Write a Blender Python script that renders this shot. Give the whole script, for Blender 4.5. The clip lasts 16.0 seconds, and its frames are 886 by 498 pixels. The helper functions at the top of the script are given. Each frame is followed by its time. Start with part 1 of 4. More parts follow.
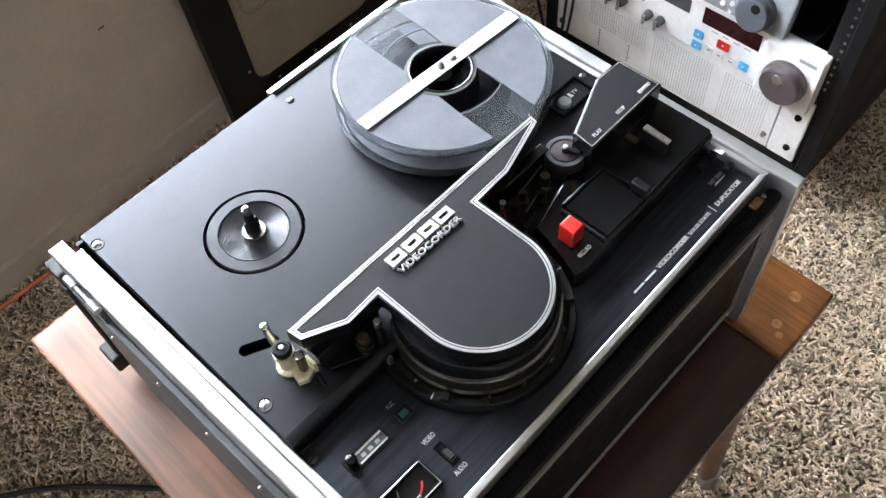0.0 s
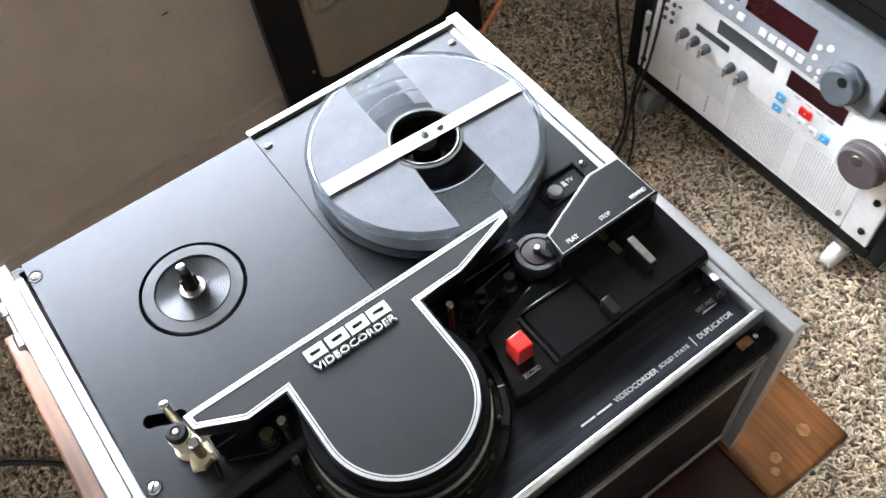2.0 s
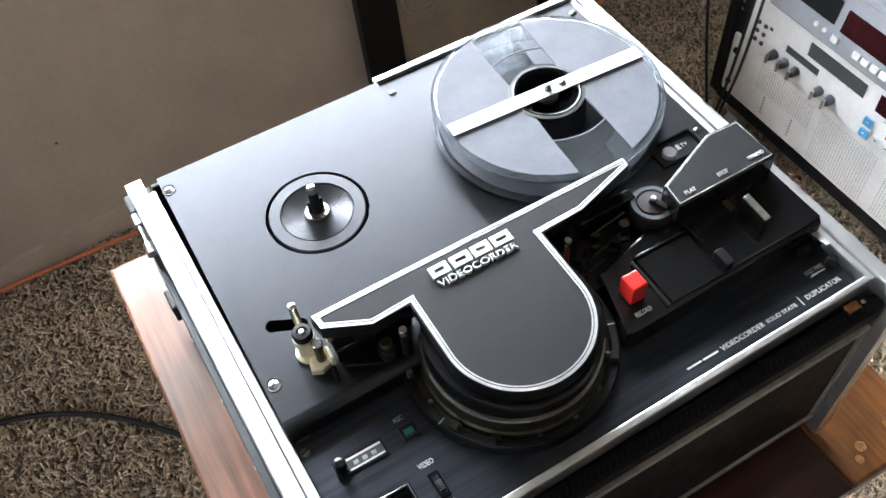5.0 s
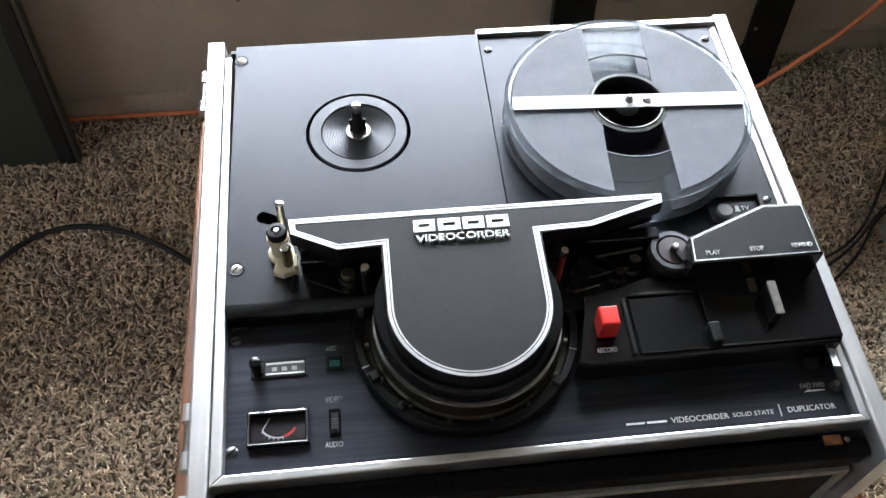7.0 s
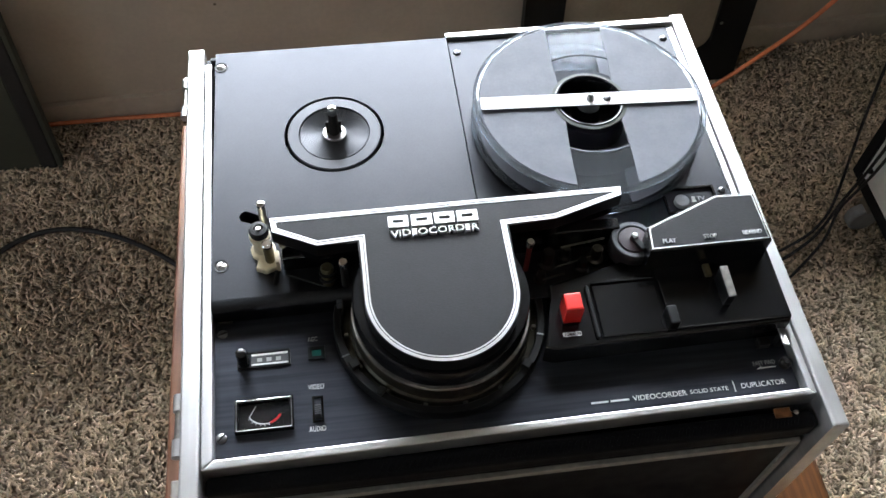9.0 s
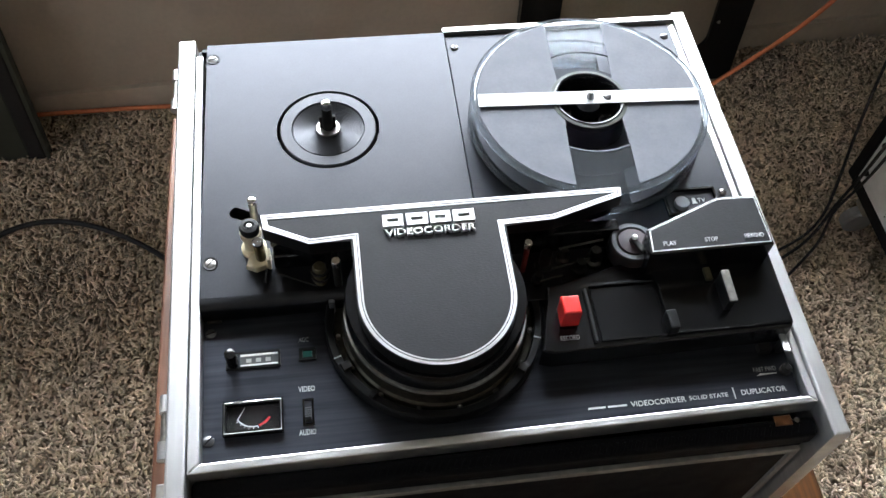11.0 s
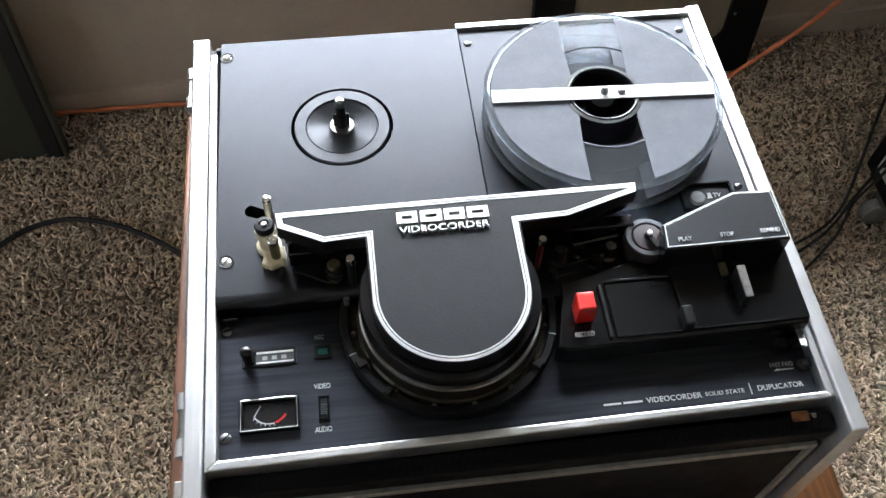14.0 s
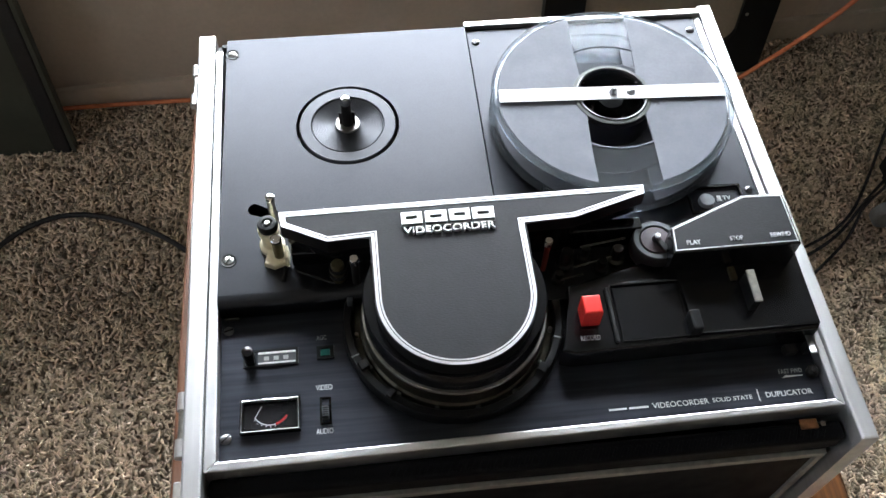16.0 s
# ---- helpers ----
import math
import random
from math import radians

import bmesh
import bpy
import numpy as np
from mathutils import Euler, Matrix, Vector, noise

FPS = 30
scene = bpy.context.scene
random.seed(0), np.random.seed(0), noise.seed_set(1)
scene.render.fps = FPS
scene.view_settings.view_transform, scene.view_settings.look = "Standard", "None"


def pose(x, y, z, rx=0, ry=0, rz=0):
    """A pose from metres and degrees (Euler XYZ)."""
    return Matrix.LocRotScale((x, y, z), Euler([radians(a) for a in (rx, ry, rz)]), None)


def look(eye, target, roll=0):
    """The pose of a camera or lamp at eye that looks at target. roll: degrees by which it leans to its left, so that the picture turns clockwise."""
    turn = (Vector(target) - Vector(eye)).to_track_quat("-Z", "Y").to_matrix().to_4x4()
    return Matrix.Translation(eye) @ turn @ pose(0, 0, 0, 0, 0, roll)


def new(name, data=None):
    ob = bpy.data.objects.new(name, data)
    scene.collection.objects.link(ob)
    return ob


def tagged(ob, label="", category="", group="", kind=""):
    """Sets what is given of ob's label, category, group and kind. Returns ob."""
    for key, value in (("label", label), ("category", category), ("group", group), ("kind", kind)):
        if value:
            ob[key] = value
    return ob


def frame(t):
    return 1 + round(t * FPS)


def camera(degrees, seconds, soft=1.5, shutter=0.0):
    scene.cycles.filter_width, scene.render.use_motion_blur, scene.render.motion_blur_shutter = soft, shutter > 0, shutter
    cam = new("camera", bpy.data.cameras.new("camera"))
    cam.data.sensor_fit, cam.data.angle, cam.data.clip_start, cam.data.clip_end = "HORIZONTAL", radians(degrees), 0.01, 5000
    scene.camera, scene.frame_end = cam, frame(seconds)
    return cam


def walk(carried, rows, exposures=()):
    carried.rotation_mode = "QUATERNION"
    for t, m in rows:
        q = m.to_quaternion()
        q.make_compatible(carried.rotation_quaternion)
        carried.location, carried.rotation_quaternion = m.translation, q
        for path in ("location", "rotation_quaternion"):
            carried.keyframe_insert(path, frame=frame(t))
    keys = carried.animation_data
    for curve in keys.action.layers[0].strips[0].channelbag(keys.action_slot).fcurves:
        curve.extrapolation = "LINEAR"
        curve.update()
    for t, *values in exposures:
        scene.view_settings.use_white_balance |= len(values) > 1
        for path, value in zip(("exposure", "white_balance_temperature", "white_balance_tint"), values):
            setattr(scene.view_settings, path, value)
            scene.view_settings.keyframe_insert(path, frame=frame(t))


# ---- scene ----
cam = camera(53.2, 16.0, 1.5, 0.3)
PATH = [
    (0, (-0.065, -0.149, 1.296), (0.663, 0.68, -0.372), -6.1),
    (0.5, (-0.055, -0.146, 1.295), (0.672, 0.683, -0.373), -5.8),
    (1, (-0.015, -0.141, 1.292), (0.697, 0.695, -0.379), -6.3),
    (1.5, (0.038, -0.141, 1.289), (0.699, 0.735, -0.382), -5.6),
    (2, (0.073, -0.146, 1.281), (0.621, 0.809, -0.39), -7.2),
    (2.5, (0.095, -0.154, 1.272), (0.507, 0.839, -0.414), -11.0),
    (3, (0.075, -0.163, 1.276), (0.439, 0.83, -0.422), -13.3),
    (3.2, (0.053, -0.153, 1.269), (0.448, 0.813, -0.437), -12.6),
    (5.3, (-0.011, -0.188, 1.265), (0.489, 0.928, -0.317), -4.8),
    (5.5, (0.013, -0.211, 1.266), (0.353, 0.979, -0.305), -4.0),
    (6, (0.056, -0.226, 1.259), (0.24, 0.974, -0.33), 1.0),
    (6.5, (0.081, -0.21, 1.252), (0.228, 0.931, -0.384), 2.0),
    (7, (0.096, -0.207, 1.25), (0.24, 0.913, -0.401), 2.0),
    (7.5, (0.101, -0.215, 1.261), (0.234, 0.902, -0.393), 1.1),
    (8, (0.103, -0.223, 1.265), (0.228, 0.891, -0.392), 0.8),
    (8.5, (0.1, -0.232, 1.278), (0.25, 0.879, -0.379), 1.4),
    (9, (0.099, -0.228, 1.278), (0.283, 0.879, -0.378), 2.5),
    (9.2, (0.096, -0.226, 1.273), (0.297, 0.885, -0.378), 3.2),
    (11.5, (0.098, -0.215, 1.266), (0.301, 0.878, -0.397), 4.2),
    (12, (0.099, -0.212, 1.264), (0.297, 0.881, -0.4), 3.9),
    (12.5, (0.101, -0.21, 1.265), (0.289, 0.882, -0.4), 3.4),
    (13, (0.1, -0.211, 1.266), (0.279, 0.878, -0.402), 2.9),
    (13.5, (0.1, -0.213, 1.268), (0.27, 0.876, -0.401), 2.4),
    (14, (0.099, -0.216, 1.269), (0.265, 0.873, -0.4), 2.2),
    (14.5, (0.098, -0.215, 1.268), (0.262, 0.875, -0.401), 2.0),
    (15, (0.102, -0.214, 1.266), (0.258, 0.875, -0.404), 1.8),
    (15.5, (0.101, -0.21, 1.263), (0.252, 0.877, -0.409), 1.9),
    (16, (0.102, -0.211, 1.264), (0.249, 0.877, -0.407), 2.0),
]
EXPOSURES = [(0.0, 0.22), (1.5, 0.33), (3.2, 0.38), (5.5, 0.05), (6.0, -0.22), (6.5, -0.24), (7.0, -0.24), (16.0, -0.22)]
walk(cam, [(t, look(eye, target, roll)) for t, eye, target, roll in PATH], EXPOSURES)

# ---- light ----
world = bpy.data.worlds.new("world")
scene.world = world
world.use_nodes = True
wn = world.node_tree
sky = wn.nodes.new("ShaderNodeTexSky")
sky.sky_type = "NISHITA"
sky.sun_disc = False
sky.sun_elevation, sky.sun_rotation = radians(40), radians(160)
wn.nodes["Background"].inputs["Strength"].default_value = 0.08
wn.links.new(sky.outputs[0], wn.nodes["Background"].inputs[0])


def fill_light(name, eye, target, w, h, power, colour):
    """An area lamp added as soft fill, facing into the room."""
    d = bpy.data.lights.new(name, "AREA")
    d.shape, d.size, d.size_y, d.energy, d.color = "RECTANGLE", w, h, power, colour
    ob = new(name, d)
    ob.matrix_basis = look(eye, target)
    return ob


WIN = (-0.45, 1.05, 0.86, 1.75)  # the window's opening in the rear wall: x0, x1, z0, z1
FILL_GAP = (-1.45, 0.35, 0.85, 2.1)  # unseen opening in the west wall, added for the fill lamp: y0, y1, z0, z1
# added fill from the west, brightens the rack front and the rear wall
fill_light("daylight", (-1.93, -0.55, 1.48), (0.0, -0.3, 1.1), 1.7, 1.2, 11.0, (0.84, 0.91, 0.98))


# ---- helpers of this scene ----
HOME = {}


def thing(name, loc, label, category, group=""):
    ob = new(name)
    ob.location = loc
    ob.empty_display_size = 0.02
    HOME[ob.name] = Vector(loc)
    return tagged(ob, label, category, group)


def mesh_of(name, bm, mat):
    bmesh.ops.recalc_face_normals(bm, faces=bm.faces)
    me = bpy.data.meshes.new(name)
    bm.to_mesh(me)
    bm.free()
    me.materials.append(mat)
    return me


def part(name, bm, mat, parent, label=""):
    """One mesh, given in world coordinates, under a thing or a part."""
    me = bm if isinstance(bm, bpy.types.Mesh) else mesh_of(name, bm, mat)
    ob = new(name, me)
    ob.parent = parent
    if parent.name in HOME:
        ob.matrix_parent_inverse = Matrix.Translation(-HOME[parent.name])
    if label:
        ob["label"] = label
    return ob


def single(name, bm, mat, label, category, group="", kind=""):
    return tagged(new(name, mesh_of(name, bm, mat)), label, category, group, kind)


def smooth(ob, angle=40):
    me = ob.data
    me.polygons.foreach_set("use_smooth", [True] * len(me.polygons))
    me.set_sharp_from_angle(angle=radians(angle))
    return ob


def bev(bm, geom, w, seg=2):
    if w > 0:
        edges = list({e for f in geom for e in f.edges}) if geom and isinstance(geom[0], bmesh.types.BMFace) else geom
        bmesh.ops.bevel(bm, geom=edges, offset=w, segments=seg, profile=0.5, affect="EDGES", clamp_overlap=True)


def box(x0, x1, y0, y1, z0, z1, w=0.0008, seg=2, bm=None):
    bm = bm or bmesh.new()
    v = [bm.verts.new(p) for p in ((x0, y0, z0), (x1, y0, z0), (x1, y1, z0), (x0, y1, z0), (x0, y0, z1), (x1, y0, z1), (x1, y1, z1), (x0, y1, z1))]
    fs = [bm.faces.new([v[i] for i in q]) for q in ((3, 2, 1, 0), (4, 5, 6, 7), (0, 1, 5, 4), (1, 2, 6, 5), (2, 3, 7, 6), (3, 0, 4, 7))]
    bev(bm, fs, w, seg)
    return bm


def prism(pts, z0, z1, w=0.0008, seg=2, bm=None):
    """A plate of any outline, upright sides, softened rim."""
    bm = bm or bmesh.new()
    lo = [bm.verts.new((x, y, z0)) for x, y in pts]
    hi = [bm.verts.new((x, y, z1)) for x, y in pts]
    n = len(pts)
    bm.faces.new(lo[::-1])
    top = bm.faces.new(hi)
    for i in range(n):
        bm.faces.new((lo[i], lo[(i + 1) % n], hi[(i + 1) % n], hi[i]))
    if w > 0:
        bev(bm, list(top.edges), w, seg)
    return bm


def circle(cx, cy, r, n=48, a0=0.0, a1=360.0):
    full = abs(a1 - a0) >= 360
    m = n if full else n + 1
    return [(cx + r * math.cos(radians(a0 + (a1 - a0) * i / n)), cy + r * math.sin(radians(a0 + (a1 - a0) * i / n))) for i in range(m)]


def lathe(cx, cy, profile, n=48, bm=None, closed=False):
    """A body turned round an upright axis from (radius, height) pairs."""
    bm = bm or bmesh.new()
    rings = []
    for r, z in profile:
        if r < 1e-6:
            rings.append([bm.verts.new((cx, cy, z))])
        else:
            rings.append([bm.verts.new((cx + r * math.cos(2 * math.pi * i / n), cy + r * math.sin(2 * math.pi * i / n), z)) for i in range(n)])
    pairs = list(zip(rings, rings[1:])) + ([(rings[-1], rings[0])] if closed else [])
    for a, b in pairs:
        for i in range(n):
            j = (i + 1) % n
            q = [a[i % len(a)], a[j % len(a)], b[j % len(b)], b[i % len(b)]]
            q = list(dict.fromkeys(q))
            if len(q) > 2:
                bm.faces.new(q)
    return bm


def holed(outer, holes, z0, z1):
    """A flat plate with openings through it."""
    bm = bmesh.new()
    loops = []
    for pts in [outer] + holes:
        vs = [bm.verts.new((x, y, z1)) for x, y in pts]
        loops.append([bm.edges.new((vs[i], vs[(i + 1) % len(vs)])) for i in range(len(vs))])
    fill = bmesh.ops.triangle_fill(bm, use_beauty=True, use_dissolve=False, edges=[e for lp in loops for e in lp])
    faces = [g for g in fill["geom"] if isinstance(g, bmesh.types.BMFace)]
    ext = bmesh.ops.extrude_face_region(bm, geom=faces)
    bmesh.ops.translate(bm, verts=[g for g in ext["geom"] if isinstance(g, bmesh.types.BMVert)], vec=(0, 0, z0 - z1))
    return bm


def turned(bm, m):
    bmesh.ops.transform(bm, matrix=m, verts=bm.verts)
    return bm


def inset_outline(pts, d):
    """The outline moved inwards by d; its points run counter-clockwise."""
    out = []
    n = len(pts)
    for i in range(n):
        p0, p1, p2 = Vector(pts[i - 1]), Vector(pts[i]), Vector(pts[(i + 1) % n])
        a, b = (p1 - p0).normalized(), (p2 - p1).normalized()
        na, nb = Vector((-a.y, a.x)), Vector((-b.y, b.x))
        m = (na + nb).normalized()
        out.append(tuple(p1 + m * (d / max(0.35, m.dot(na)))))
    return out


def tube(name, pts, r, mat, label, category, group="", smooth_path=True):
    cu = bpy.data.curves.new(name, "CURVE")
    cu.dimensions, cu.bevel_depth, cu.bevel_resolution, cu.resolution_u = "3D", r, 3, 10
    if smooth_path:
        sp = cu.splines.new("NURBS")
        sp.points.add(len(pts) - 1)
        sp.use_endpoint_u, sp.order_u = True, 4
        for q, p in zip(sp.points, pts):
            q.co = (*p, 1)
    else:
        sp = cu.splines.new("POLY")
        sp.points.add(len(pts) - 1)
        for q, p in zip(sp.points, pts):
            q.co = (*p, 1)
    cu.materials.append(mat)
    return tagged(new(name, cu), label, category, group)


def rod(p, q, r, n=14, bm=None):
    """A straight round bar from p to q."""
    bm = bm or bmesh.new()
    p, q = Vector(p), Vector(q)
    m = Matrix.Translation((p + q) / 2) @ (q - p).to_track_quat("Z", "Y").to_matrix().to_4x4()
    bmesh.ops.create_cone(bm, cap_ends=True, segments=n, radius1=r, radius2=r, depth=(q - p).length, matrix=m)
    return bm


def words(name, text, x0, y, width, height, z, mat, parent, depth=0.0002, label="", m=None):
    """Lettering that fills a width and height, standing on y, raised by depth over z."""
    cu = bpy.data.curves.new(name, "FONT")
    cu.body, cu.size, cu.extrude, cu.resolution_u = text, 1.0, 0.5, 3
    tmp = bpy.data.objects.new(name, cu)
    me = bpy.data.meshes.new_from_object(tmp)
    bpy.data.objects.remove(tmp)
    co = np.zeros(len(me.vertices) * 3)
    me.vertices.foreach_get("co", co)
    co = co.reshape(-1, 3)
    lo, hi = co.min(0), co.max(0)
    co = (co - lo) / (hi - lo) * (width, height, depth) + (x0, y, z)
    if m is not None:
        co = co @ np.array(m.to_3x3()).T + np.array(m.translation)
    me.vertices.foreach_set("co", co.ravel())
    me.update()
    me.materials.clear()
    me.materials.append(mat)
    return part(name, me, mat, parent, label)


# ---- materials ----
def material(name, colour, rough=0.5, metal=0.0, grain=0.15, scale=60.0, bump=0.0, bump_scale=400.0, stretch=(1, 1, 1), spec=0.5, coat=0.0,
             blotch=0.12, island=0.0, obj_random=0.0, transmission=0.0, ior=1.45, emission=0.0, rough_var=0.1):
    """A surface with two scales of variation in colour and gloss, and a fine relief."""
    m = bpy.data.materials.new(name)
    m.use_nodes = True
    nt = m.node_tree
    b = nt.nodes["Principled BSDF"]
    n, ln = nt.nodes.new, nt.links.new
    co = n("ShaderNodeTexCoord")
    mp = n("ShaderNodeMapping")
    mp.inputs["Scale"].default_value = stretch
    ln(co.outputs["Object"], mp.inputs[0])
    fine, coarse = n("ShaderNodeTexNoise"), n("ShaderNodeTexNoise")
    fine.inputs["Scale"].default_value, fine.inputs["Detail"].default_value = scale, 6
    coarse.inputs["Scale"].default_value, coarse.inputs["Detail"].default_value = scale / 12, 3
    ln(mp.outputs[0], fine.inputs[0])
    ln(co.outputs["Object"], coarse.inputs[0])
    hsv = n("ShaderNodeHueSaturation")
    hsv.inputs["Color"].default_value = (*colour, 1)

    def ranged(sock, lo, hi):
        r = n("ShaderNodeMapRange")
        r.inputs["From Min"].default_value, r.inputs["From Max"].default_value = 0.3, 0.7
        r.inputs["To Min"].default_value, r.inputs["To Max"].default_value = lo, hi
        ln(sock, r.inputs[0])
        return r.outputs[0]

    def times(a, c):
        mu = n("ShaderNodeMath")
        mu.operation = "MULTIPLY"
        ln(a, mu.inputs[0])
        ln(c, mu.inputs[1])
        return mu.outputs[0]

    v = times(ranged(fine.outputs[0], 1 - grain, 1 + grain), ranged(coarse.outputs[0], 1 - blotch, 1 + blotch))
    if island or obj_random:
        src = n("ShaderNodeNewGeometry").outputs["Random Per Island"] if island else n("ShaderNodeObjectInfo").outputs["Random"]
        r = n("ShaderNodeValToRGB")
        k = island or obj_random
        for pos, val in ((0.24, 1 - k * 0.8), (0.36, 1.0)):
            r.color_ramp.elements.new(pos).color = (val, val, val, 1)
        r.color_ramp.elements[0].color = (1 - k, 1 - k, 1 - k, 1)
        r.color_ramp.elements[-1].color = (1, 1, 1, 1)
        ln(src, r.inputs[0])
        v = times(v, r.outputs[0])
    ln(v, hsv.inputs["Value"])
    ln(hsv.outputs[0], b.inputs["Base Color"])
    ln(ranged(coarse.outputs[0], max(0.02, rough - rough_var * rough), min(1, rough + rough_var * rough)), b.inputs["Roughness"])
    b.inputs["Metallic"].default_value = metal
    b.inputs["Specular IOR Level"].default_value = spec
    b.inputs["Coat Weight"].default_value = coat
    b.inputs["Transmission Weight"].default_value = transmission
    b.inputs["IOR"].default_value = ior
    if emission:
        b.inputs["Emission Color"].default_value = (*colour, 1)
        b.inputs["Emission Strength"].default_value = emission
    if bump:
        bt = n("ShaderNodeTexNoise")
        bt.inputs["Scale"].default_value, bt.inputs["Detail"].default_value = bump_scale, 1
        ln(mp.outputs[0], bt.inputs[0])
        bp = n("ShaderNodeBump")
        bp.inputs["Strength"].default_value, bp.inputs["Distance"].default_value = bump, 0.2 / bump_scale
        ln(bt.outputs[0], bp.inputs["Height"])
        ln(bp.outputs[0], b.inputs["Normal"])
    return m


M_PLATE = material("black_satin_metal", (0.042, 0.043, 0.047), 0.37, 1.0, 0.06, 900, 0.06, 700, spec=0.5, blotch=0.03, rough_var=0.0)
M_TURN = material("black_turned_metal", (0.055, 0.056, 0.06), 0.32, 1.0, 0.05, 300, 0.0, 900, rough_var=0.0)
M_PANEL = material("black_brushed_panel", (0.047, 0.05, 0.06), 0.42, 1.0, 0.25, 300, 0.05, 900, (0.04, 1, 1), spec=0.45)
M_BLACK = material("black_plastic", (0.006, 0.006, 0.006), 0.4, 0, 0.1, 200, 0.04, 900, spec=0.3)
M_GLOSS = material("glossy_black_plastic", (0.005, 0.005, 0.0055), 0.22, 0, 0.1, 200, 0.03, 600)
M_MATT = material("dull_black_metal", (0.01, 0.009, 0.008), 0.5, 0, 0.2, 300, 0.05, 700, spec=0.25)
M_LEATHER = material("black_leatherette", (0.007, 0.007, 0.008), 0.5, 0, 0.3, 700, 0.45, 650, (1.6, 1, 1), spec=0.1)
M_COVER = material("black_cover_leather", (0.01, 0.01, 0.0115), 0.48, 0, 0.2, 1200, 0.5, 1100, (0.45, 1, 1), spec=0.22)
M_ALU = material("brushed_aluminium", (0.66, 0.66, 0.66), 0.38, 0.9, 0.08, 200, 0.1, 900, (1, 0.05, 1))
M_ALU2 = material("aluminium_trim", (0.7, 0.7, 0.69), 0.33, 0.9, 0.06, 300, 0.05, 900, (0.05, 1, 1))
M_CHROME = material("chromed_steel", (0.8, 0.8, 0.8), 0.14, 1.0, 0.04, 200)
M_STEEL = material("worn_steel", (0.42, 0.41, 0.38), 0.35, 1.0, 0.2, 300, 0.05, 800)
M_BRASS = material("dull_brass", (0.2, 0.17, 0.1), 0.42, 1.0, 0.2, 300)
M_WHITE = material("white_print", (0.75, 0.75, 0.74), 0.6, 0, 0.05, 900)
M_GREY_PRINT = material("grey_print", (0.4, 0.4, 0.4), 0.6, 0, 0.1, 900)
M_RED = material("red_plastic", (0.62, 0.02, 0.015), 0.34, 0, 0.06, 300, coat=0.2)
M_GREEN = material("green_lens", (0.005, 0.13, 0.11), 0.3, 0, 0.1, 300)
M_IVORY = material("aged_ivory_plastic", (0.62, 0.55, 0.38), 0.4, 0, 0.1, 250, 0.05, 500)
M_FROST = material("frosted_grey_plastic", (0.1, 0.104, 0.12), 0.55, 0.0, 0.05, 500, 0.05, 2500, spec=0.18)
M_REELDARK = material("dark_reel_inside", (0.016, 0.018, 0.025), 0.5, 0, 0.1, 300, spec=0.2)
M_HUBRING = material("pale_grey_plastic", (0.06, 0.064, 0.058), 0.6, 0, 0.06, 300, spec=0.3)
M_TAPE = material("brown_black_tape", (0.018, 0.018, 0.025), 0.3, 0, 0.1, 400)
M_WOOD = material("stained_walnut", (0.175, 0.078, 0.042), 0.42, 0, 0.45, 110, 0.12, 300, (1.0, 0.06, 1.0), coat=0.12, blotch=0.3)
M_WOODG = material("golden_walnut", (0.1, 0.036, 0.008), 0.4, 0, 0.4, 240, 0.12, 300, (1.0, 0.06, 1.0), coat=0.1, blotch=0.35)
M_WOODMARK = material("worn_walnut_mark", (0.2, 0.095, 0.035), 0.45, 0, 0.4, 300, 0.1, 300, blotch=0.4)
M_WOODX = material("dark_red_walnut", (0.04, 0.012, 0.007), 0.36, 0, 0.35, 90, 0.12, 300, (0.06, 1.0, 1.0), coat=0.25, blotch=0.35)
M_WALL = material("beige_wall_paint", (0.57, 0.485, 0.395), 0.75, 0, 0.04, 120, 0.25, 260, blotch=0.06)
# unseen walls made dark so little light bounces onto the recorder's front
M_WALLDARK = material("dark_unseen_wall", (0.12, 0.085, 0.06), 0.7, 0, 0.15, 60, 0.2, 200)
M_SCUFF = material("dark_scuff", (0.16, 0.12, 0.09), 0.8, 0, 0.3, 400)
M_SKIRT = material("beige_gloss_paint", (0.58, 0.5, 0.41), 0.5, 0, 0.05, 80, 0.1, 200)
M_CEIL = material("beige_ceiling_paint", (0.4, 0.37, 0.32), 0.85, 0, 0.04, 120, 0.3, 200)
M_CARPET = material("mottled_brown_carpet", (0.8, 0.65, 0.495), 0.95, 0, 0.3, 160, 0, 300, island=0.54, spec=0.1, blotch=0.15)
M_BACKING = material("carpet_backing", (0.26, 0.2, 0.145), 0.95, 0, 0.3, 200, 0.3, 300)
M_RUBBER = material("black_rubber", (0.018, 0.017, 0.017), 0.6, 0, 0.15, 200, 0.05, 500)
M_ORANGE = material("orange_cord", (0.85, 0.27, 0.12), 0.5, 0, 0.08, 200)
M_TAN = material("tan_vinyl", (0.29, 0.24, 0.175), 0.6, 0, 0.06, 150, 0.25, 500, blotch=0.1)
M_GREYGREEN = material("grey_green_laminate", (0.052, 0.056, 0.04), 0.6, 0, 0.06, 100, 0.1, 400)
M_DARKGREY = material("dark_grey_paint", (0.07, 0.075, 0.08), 0.5, 0, 0.12, 200, 0.1, 700)
M_RACK = material("black_rack_steel", (0.01, 0.01, 0.011), 0.45, 0, 0.15, 150, 0.05, 500, spec=0.25)
M_DECKWHITE = material("pale_grey_enamel", (0.88, 0.88, 0.88), 0.42, 0, 0.04, 120, 0.03, 500)
M_DECKGREY = material("blue_grey_enamel", (0.27, 0.285, 0.31), 0.4, 0, 0.05, 120, 0.03, 500)
M_DISPLAY = material("dark_red_display", (0.03, 0.006, 0.008), 0.15, 0, 0.1, 100)
